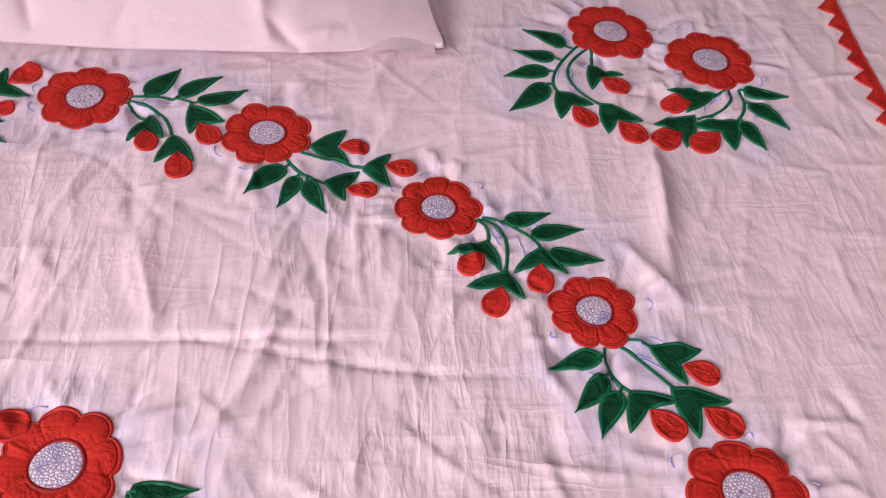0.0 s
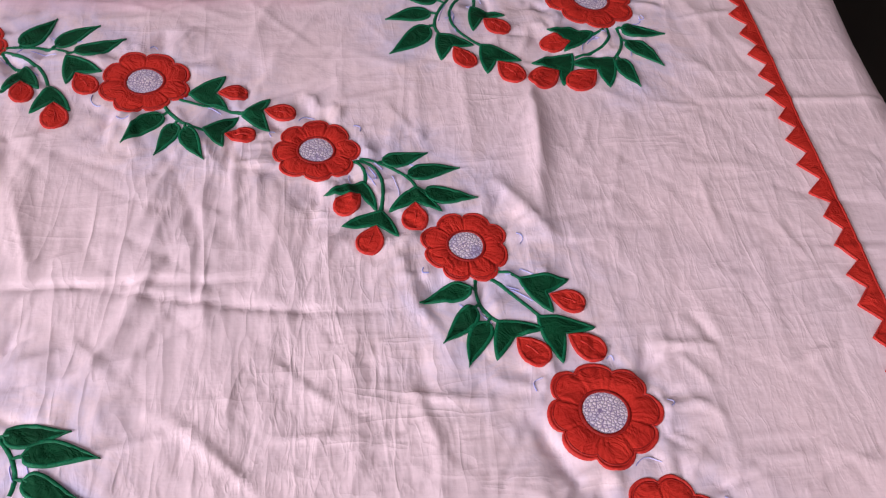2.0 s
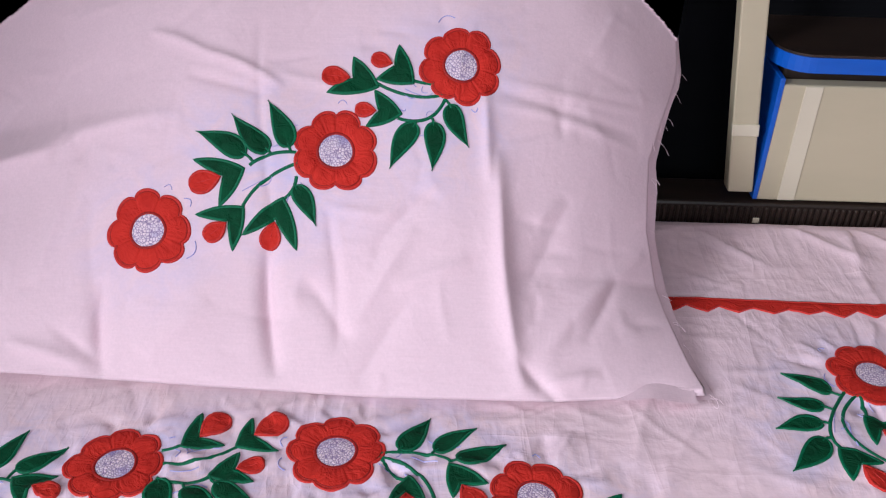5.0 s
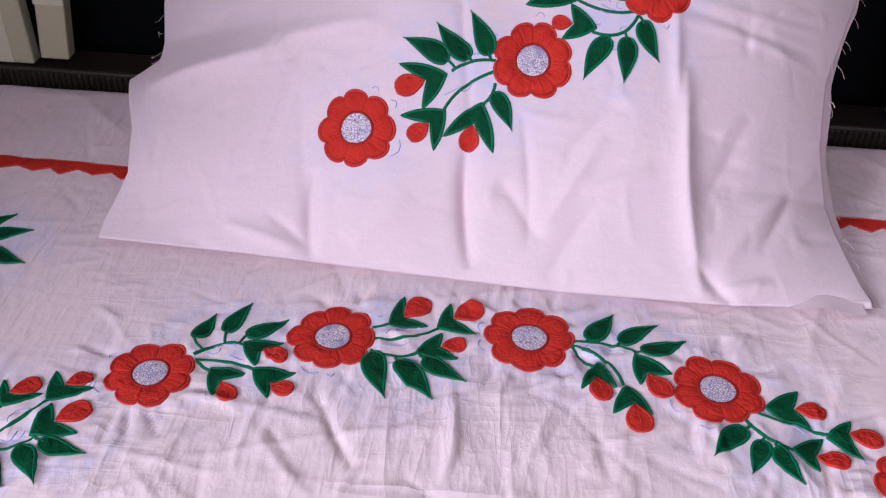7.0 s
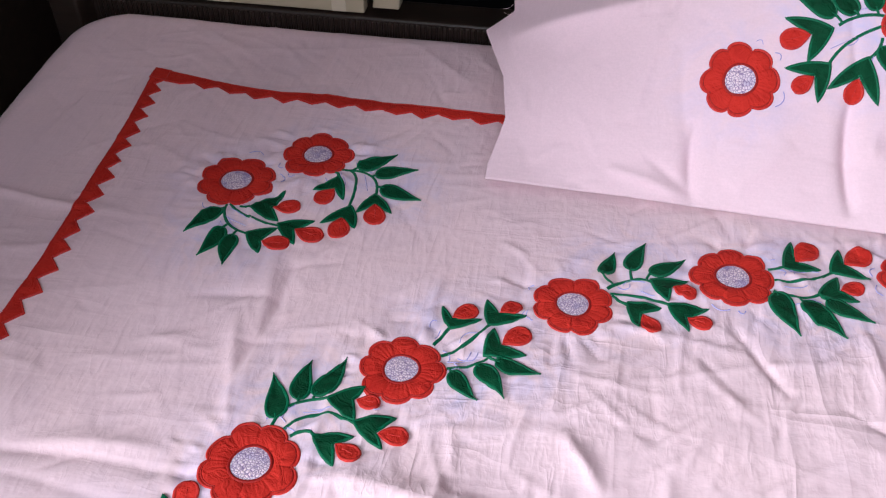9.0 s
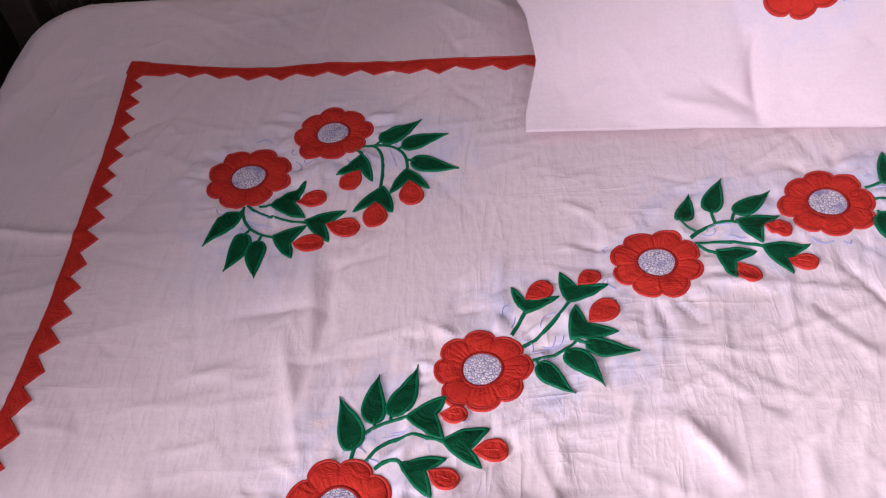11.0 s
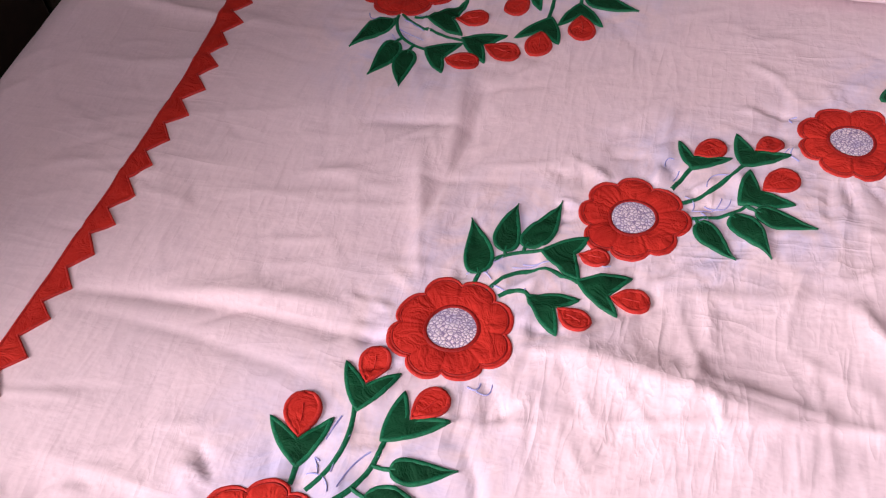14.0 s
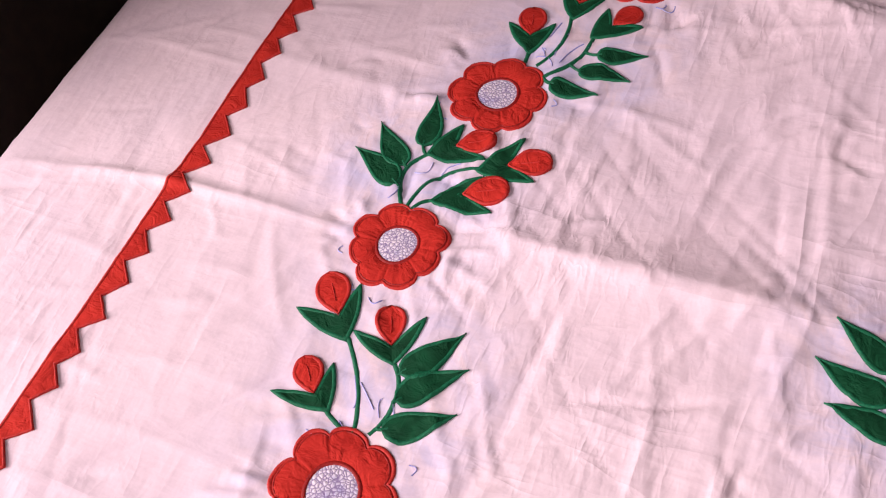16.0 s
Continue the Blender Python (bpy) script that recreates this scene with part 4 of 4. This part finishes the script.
SPRAYS = dict(
    ra_rb=([(.094, .528, .132, .529, .147, .518), (.094, .524, .122, .510, .136, .484), (.094, .524, .106, .509, .115, .502)],
        [(.107, .530, .131, .567), (.133, .531, .167, .556), (.149, .521, .189, .540)],
        [(.147, .514, .174, .501, .149, .487, .155, .498, .170, .476), (.139, .481, .127, .455, .156, .457, .143, .466, .148, .438), (.116, .503, .103, .476, .130, .480, .115, .490, .120, .466)]),
    rb_rc=([(.236, .469, .262, .460, .285, .455), (.225, .462, .243, .439, .261, .435), (.237, .477, .242, .476, .247, .476)],
        [(.226, .454, .197, .421), (.235, .443, .222, .408), (.242, .436, .258, .403)],
        [(.246, .476, .270, .495, .273, .458, .265, .476, .288, .476), (.287, .453, .305, .470, .305, .433, .301, .457, .325, .453), (.259, .435, .281, .451, .271, .417, .272, .431, .295, .429)]),
    rc_rd=([(.372, .403, .397, .392, .412, .372), (.369, .401, .386, .386, .385, .350), (.368, .401, .375, .389, .374, .376)],
        [(.387, .400, .424, .409), (.405, .384, .447, .393), (.416, .369, .457, .362)],
        [(.411, .368, .391, .350, .429, .349, .410, .357, .408, .331), (.385, .347, .357, .335, .396, .325, .381, .336, .372, .311), (.373, .376, .345, .366, .382, .350, .371, .366, .354, .348)]),
    rd_re=([(.460, .295, .471, .291, .480, .286), (.457, .288, .475, .269, .487, .255), (.446, .287, .448, .264, .460, .251)],
        [(.444, .280, .406, .269), (.444, .266, .419, .237), (.451, .254, .434, .219)],
        [(.479, .286, .511, .286, .496, .259, .496, .274, .519, .264), (.487, .254, .522, .246, .496, .220, .503, .241, .525, .224), (.459, .250, .488, .247, .453, .224, .468, .240, .486, .220)]),
    t_ra=([(-.065, .512, -.038, .515, -.012, .533), (-.065, .498, -.044, .493, -.025, .502), (-.068, .525, -.058, .528, -.052, .532)],
        [(-.064, .499, -.046, .450), (-.044, .490, -.010, .452), (-.024, .496, .014, .473)],
        [(-.052, .531, -.046, .564, -.023, .532, -.043, .540, -.026, .563), (-.012, .534, -.006, .559, .018, .528, -.002, .542, .020, .560), (-.025, .502, -.010, .525, .005, .498, -.009, .508, .010, .516)]),
    la_t=([(-.204, .478, -.185, .493, -.165, .492), (-.201, .473, -.171, .473, -.149, .464), (-.199, .471, -.190, .465, -.184, .463)],
        [(-.210, .494, -.200, .528), (-.186, .503, -.173, .543), (-.170, .502, -.138, .527)],
        [(-.165, .494, -.136, .498, -.152, .470, -.149, .485, -.129, .482), (-.184, .463, -.158, .462, -.176, .435, -.173, .450, -.161, .432), (-.150, .465, -.119, .467, -.135, .440, -.136, .455, -.117, .447)]),
    lb_la=([(-.338, .388, -.332, .401, -.328, .409), (-.331, .378, -.314, .392, -.296, .418), (-.323, .367, -.306, .372, -.292, .383)],
        [(-.320, .365, -.294, .337), (-.301, .375, -.274, .343), (-.288, .380, -.249, .372)],
        [(-.328, .411, -.339, .434, -.304, .423, -.328, .420, -.310, .436), (-.296, .420, -.303, .447, -.268, .433, -.290, .434, -.274, .447), (-.294, .387, -.292, .414, -.263, .390, -.283, .399, -.263, .417)]),
    lc_lb=([(-.441, .284, -.434, .308, -.407, .320), (-.433, .283, -.412, .304, -.380, .301), (-.425, .281, -.415, .287, -.406, .283)],
        [(-.440, .293, -.456, .337), (-.429, .313, -.430, .356), (-.419, .319, -.403, .363)],
        [(-.404, .320, -.381, .337, -.381, .303, -.385, .323, -.366, .321), (-.379, .301, -.351, .311, -.355, .281, -.361, .294, -.338, .295), (-.405, .283, -.378, .288, -.386, .260, -.389, .278, -.369, .269)]),
    ld_lc=([(-.500, .138, -.501, .147, -.501, .152), (-.491, .137, -.480, .162, -.482, .189), (-.482, .127, -.465, .148, -.460, .176)],
        [(-.477, .122, -.439, .120), (-.462, .141, -.422, .139), (-.454, .158, -.417, .166)],
        [(-.502, .152, -.525, .173, -.491, .180, -.505, .164, -.512, .192), (-.480, .190, -.497, .217, -.464, .215, -.481, .205, -.481, .230), (-.460, .176, -.458, .205, -.429, .193, -.450, .189, -.436, .210)]),
    le_ld=([(-.530, -.010, -.543, .020, -.529, .041), (-.529, -.010, -.520, .022, -.491, .037), (-.526, -.011, -.521, -.000, -.512, .005)],
        [(-.541, .008, -.585, .030), (-.543, .024, -.577, .056), (-.539, .042, -.546, .087)],
        [(-.531, .040, -.519, .070, -.493, .045, -.517, .051, -.492, .064), (-.492, .036, -.473, .069, -.455, .036, -.477, .045, -.449, .056), (-.513, .005, -.488, .031, -.473, .005, -.497, .014, -.468, .026)]),
    lf_le=([(-.500, -.161, -.509, -.157, -.516, -.153), (-.493, -.163, -.503, -.134, -.524, -.106), (-.484, -.159, -.478, -.133, -.490, -.112)],
        [(-.480, -.155, -.440, -.131), (-.479, -.137, -.444, -.103), (-.484, -.120, -.455, -.081)],
        [(-.516, -.152, -.552, -.154, -.524, -.125, -.526, -.147, -.543, -.127), (-.526, -.106, -.564, -.098, -.532, -.070, -.536, -.094, -.555, -.069), (-.491, -.111, -.522, -.101, -.482, -.079, -.496, -.102, -.507, -.078)]),
    cr_a=([(.471, .612, .445, .570, .449, .545), (.480, .609, .457, .570, .481, .534), (.482, .609, .482, .597, .479, .582)],
        [(.462, .610, .423, .631), (.450, .593, .412, .601), (.443, .576, .401, .566), (.439, .559, .402, .523)],
        [(.479, .582, .506, .574, .476, .553, .487, .570, .506, .550), (.446, .545, .474, .534, .445, .516, .456, .529, .471, .507), (.482, .532, .512, .514, .482, .499, .492, .512, .510, .489)]),
    cr_b=([(.596, .559, .589, .536, .559, .518), (.605, .559, .604, .535, .591, .515), (.592, .557, .582, .550, .576, .549)],
        [(.607, .559, .647, .550), (.608, .542, .636, .508), (.598, .519, .609, .481)],
        [(.579, .550, .541, .553, .552, .527, .559, .539, .532, .534), (.556, .520, .521, .510, .544, .485, .543, .503, .517, .485), (.591, .515, .554, .512, .583, .482, .575, .502, .549, .482)]),
    cl_a=([(-.564, .532, -.543, .518, -.507, .510), (-.567, .530, -.557, .505, -.532, .493), (-.554, .530, -.544, .530, -.538, .529)],
        [(-.567, .524, -.592, .484), (-.558, .499, -.568, .456), (-.546, .491, -.541, .448)],
        [(-.540, .530, -.518, .560, -.512, .517, -.522, .535, -.497, .541), (-.508, .512, -.478, .522, -.487, .487, -.492, .507, -.464, .500), (-.532, .493, -.509, .506, -.515, .470, -.517, .486, -.491, .485)]),
    cl_b=([(-.475, .603, -.457, .595, -.452, .548), (-.470, .604, -.441, .598, -.431, .569), (-.480, .599, -.474, .593, -.473, .588)],
        [(-.461, .607, -.424, .637), (-.441, .600, -.398, .615), (-.431, .584, -.386, .570)],
        [(-.473, .588, -.492, .566, -.460, .558, -.472, .571, -.484, .549), (-.450, .547, -.472, .521, -.438, .518, -.454, .531, -.451, .503), (-.431, .569, -.443, .542, -.410, .547, -.428, .556, -.422, .528)]),
    mid_r=([(.155, .184, .166, .166, .166, .149)],
        [(.154, .187, .195, .187), (.167, .173, .213, .169), (.170, .159, .206, .144)],
        []),
    mid_l=([(-.203, -.066, -.216, -.054, -.222, -.035)],
        [(-.222, -.031, -.259, -.008), (-.220, -.048, -.265, -.034), (-.214, -.068, -.255, -.059)],
        []),
)
bud(on_sheet, bed_sheet, 0.046, 0.222, 0.050, 0.243, 0.064, 0.205, 0.060, 0.226, 0.091, 0.232)
for item in SPRAYS.values():
    spray(on_sheet, bed_sheet, *item)

# ---- pillow ----
PILLOW_LEFT = ((0.0, 0.016, 0.072, 0.12, 0.180, 0.204, 0.27, 0.46), (0.337, 0.337, 0.327, 0.336, 0.366, 0.338, 0.350, 0.352))
PILLOW_RIGHT = ((0.0, 0.079, 0.15, 0.217, 0.30, 0.32, 0.46), (0.344, 0.323, 0.310, 0.314, 0.345, 0.349, 0.35))
rows_v = np.linspace(0, PIL_LONG, 165)
span = np.linspace(-1, 1, 281)
left = np.interp(rows_v, *PILLOW_LEFT)
right = np.interp(rows_v, *PILLOW_RIGHT)
PU = np.where(span[None, :] < 0, span[None, :] * left[:, None], span[None, :] * right[:, None])
PV = np.repeat(rows_v[:, None], len(span), 1)
front_pts = on_pillow(PU, PV, 0.0)
# the lower edge does not run straight
hem = np.interp(PU, (-0.34, -0.2, -0.05, 0.08, 0.22, 0.30, 0.345), (0.012, 0.007, -0.002, -0.009, -0.008, 0.0, 0.005)) * np.exp(-(PV / 0.06) ** 2)
front_pts[..., 1] += hem
thick = 0.012 + 0.10 * np.clip(1 - np.abs(span[None, :]) ** 5, 0, 1) * np.sin(np.clip(PV / PIL_LONG, 0, 1) * math.pi) ** 0.7
back_pts = on_pillow(PU, PV, -thick)
back_pts[..., 1] += hem
back_pts[..., 2] = np.maximum(back_pts[..., 2], 0.5575)
for pts in (front_pts, back_pts):
    pts[..., 1] = np.minimum(pts[..., 1], 0.897)
nr, nc = PU.shape
verts = np.concatenate([front_pts.reshape(-1, 3), back_pts.reshape(-1, 3)])
faces = grid_faces(nr, nc)
faces += [tuple(nr * nc + i for i in reversed(f)) for f in grid_faces(nr, nc)]
ring = [j for j in range(nc)] + [i * nc + nc - 1 for i in range(1, nr)] + [(nr - 1) * nc + j for j in range(nc - 2, -1, -1)] + [i * nc for i in range(nr - 2, 0, -1)]
faces += [(ring[k], nr * nc + ring[k], nr * nc + ring[(k + 1) % len(ring)], ring[(k + 1) % len(ring)]) for k in range(len(ring))]
pillow = part("pillow", verts, faces, COVER)
tagged(pillow, "pale pink cotton pillow with red flower applique leaning on the headboard", "pillow")
PILLOW_FLOWERS = ((-0.112, 0.123, 0.071, 5), (0.038, 0.194, 0.072, 25), (0.140, 0.273, 0.071, 12))
for i, (fu, fv, fw, ft) in enumerate(PILLOW_FLOWERS):
    flower(on_pillow, pillow, fu, fv, fw, radians(ft), 40 + i)
PILLOW_SPRAYS = dict(
    low=([(.006, .191, -.015, .189, -.032, .179), (.007, .182, -.021, .165, -.037, .142), (.007, .171, .004, .159, -.005, .150)],
        [(.001, .193, -.020, .235), (-.015, .190, -.049, .222), (-.033, .187, -.078, .207), (.005, .165, .025, .130)],
        [(-.039, .175, -.079, .183, -.055, .144, -.055, .169, -.081, .161), (-.037, .142, -.074, .137, -.042, .108, -.048, .131, -.065, .117), (-.004, .150, -.035, .121, .010, .110, -.009, .133, -.014, .110)]),
    high=([(.125, .246, .098, .244, .068, .255), (.119, .255, .107, .256, .098, .258), (.127, .242, .112, .224, .088, .224)],
        [(.104, .222, .083, .180), (.118, .224, .118, .179), (.130, .240, .148, .201)],
        [(.068, .252, .049, .277, .028, .245, .047, .259, .023, .260), (.098, .257, .087, .289, .069, .258, .082, .272, .064, .277), (.088, .228, .068, .248, .062, .216, .070, .230, .052, .231)]),
)
for item in PILLOW_SPRAYS.values():
    spray(on_pillow, pillow, *item)

# the rear layer of the cover stands out past the raw right edge, a second layer at the lower hem
rv = np.linspace(0.0, 0.40, 61)
edge = np.interp(rv, *PILLOW_RIGHT)
strip = []
for k, f in enumerate(np.linspace(0, 1, 6)):
    grow = 0.009 + 0.005 * vnoise(rv * 22, rv * 0, 51) - 0.006 * np.clip((rv - 0.2) * 8, 0, 1)
    uu = edge - 0.03 + (0.03 + grow) * f
    strip.append(on_pillow(uu, rv, -0.006 - 0.004 * f + 0.003 * np.sin(rv * 60 + f * 2)))
part("back_panel", np.concatenate(strip), grid_faces(6, len(rv)), COVER, pillow, "rear cotton layer with a raw edge")
hu = np.linspace(0.20, 0.335, 40)
low = []
for k, f in enumerate(np.linspace(0, 1, 5)):
    q = on_pillow(hu, 0.012 - (0.018 + 0.005 * vnoise(hu * 60, hu * 0, 52)) * f * np.clip((hu - 0.2) / 0.07, 0, 1), -0.002 + 0 * hu)
    q[:, 2] = np.maximum(q[:, 2], 0.5585 + 0.0015 * np.sin(hu * 90))
    low.append(q)
part("lower_hem", np.concatenate(low), grid_faces(5, len(hu)), COVER, pillow, "frayed lower hem")

# loose threads at the raw edges
def thread(u, v, du, dv, curl):
    S = np.linspace(0, 1, 9)
    cu = u + du * S + curl * np.sin(S * 4)
    cv = v + dv * S + curl * np.cos(S * 5) - curl
    a = on_pillow(cu, cv, 0.001 + 0.003 * np.sin(S * 3))
    ring = []
    for k in range(4):
        o = np.array((math.cos(k * math.pi / 2), 0.0, math.sin(k * math.pi / 2))) * 0.0002
        ring.append(a + o)
    pts = np.stack(ring, 1).reshape(-1, 3)
    part("loose_thread", pts, grid_faces(9, 4, True), COVER, pillow)


rnd = random.Random(5)
for k in range(15):
    v = rnd.uniform(0.0, 0.32)
    thread(float(np.interp(v, *PILLOW_RIGHT)) + 0.003, v, rnd.uniform(0.004, 0.011), rnd.uniform(-0.012, 0.006), rnd.uniform(-0.004, 0.004))
for k in range(7):
    v = rnd.uniform(0.19, 0.32)
    thread(-float(np.interp(v, *PILLOW_LEFT)) - 0.001, v, -rnd.uniform(0.004, 0.011), rnd.uniform(-0.006, 0.012), rnd.uniform(-0.004, 0.004))

# blue chalk left over from tracing the pattern
def chalk_dust(ob, mu, mv, items, flowers):
    """How much chalk has rubbed off round the pattern."""
    dust = np.zeros(mu.size)
    spots = [(fu, fv, fw * 0.7) for fu, fv, fw, ft in flowers]
    for stems, leaves, buds in items.values():
        spots += [(s[2], s[3], 0.050) for s in stems] + [((l[0] + l[2]) / 2, (l[1] + l[3]) / 2, 0.040) for l in leaves]
    for su, sv, reach in spots:
        dust = np.maximum(dust, 0.7 * np.exp(-(((mu - su) ** 2 + (mv - sv) ** 2) / reach ** 2)))
    layer = ob.data.attributes.new("chalk_dust", "FLOAT", "POINT")
    layer.data.foreach_set("value", dust.astype(np.float32))


def crumpled(ob, amount):
    """How crumpled the cloth is from place to place."""
    layer = ob.data.attributes.new("crumple", "FLOAT", "POINT")
    layer.data.foreach_set("value", amount.astype(np.float32))


chalk_dust(bed_sheet, U.ravel(), V.ravel(), SPRAYS, FLOWERS)
chalk_dust(pillow, np.tile(PU.ravel(), 2), np.tile(PV.ravel(), 2), PILLOW_SPRAYS, PILLOW_FLOWERS)
crumpled(bed_sheet, INNER.ravel())
crumpled(pillow, np.full(2 * PU.size, 0.5))
rnd = random.Random(9)
for surface, owner, flowers in ((on_sheet, bed_sheet, FLOWERS), (on_pillow, pillow, PILLOW_FLOWERS)):
    for fu, fv, fw, ft in flowers:
        for k in range(3):
            a, wide, r = rnd.uniform(0, 6.28), rnd.uniform(0.06, 0.2), fw * rnd.uniform(0.53, 0.62)
            ends = [(fu + r * m * math.cos(a + d), fv + r * m * math.sin(a + d)) for d, m in ((-wide, 1), (0, 1.08), (wide, 1))]
            ribbon(surface, "chalk_mark", BLUE_MARK, owner, *ends[0], *ends[1], *ends[2], rnd.uniform(0.0007, 0.0012), 0.0011)
for surface, owner, items in ((on_sheet, bed_sheet, SPRAYS), (on_pillow, pillow, PILLOW_SPRAYS)):
    for stems, leaves, buds in items.values():
        for s in stems:
            for k in range(2):
                ox, oy = rnd.uniform(-0.013, 0.013), rnd.uniform(-0.013, 0.013)
                x, y = s[2] + ox, s[3] + oy
                dx, dy = (s[4] - s[0]) * rnd.uniform(0.2, 0.5), (s[5] - s[1]) * rnd.uniform(0.2, 0.5)
                bow = rnd.uniform(-0.004, 0.004)
                ribbon(surface, "chalk_mark", BLUE_MARK, owner, x - dx / 2, y - dy / 2, x + bow, y - bow, x + dx / 2, y + dy / 2, rnd.uniform(0.0007, 0.0012), 0.0011)
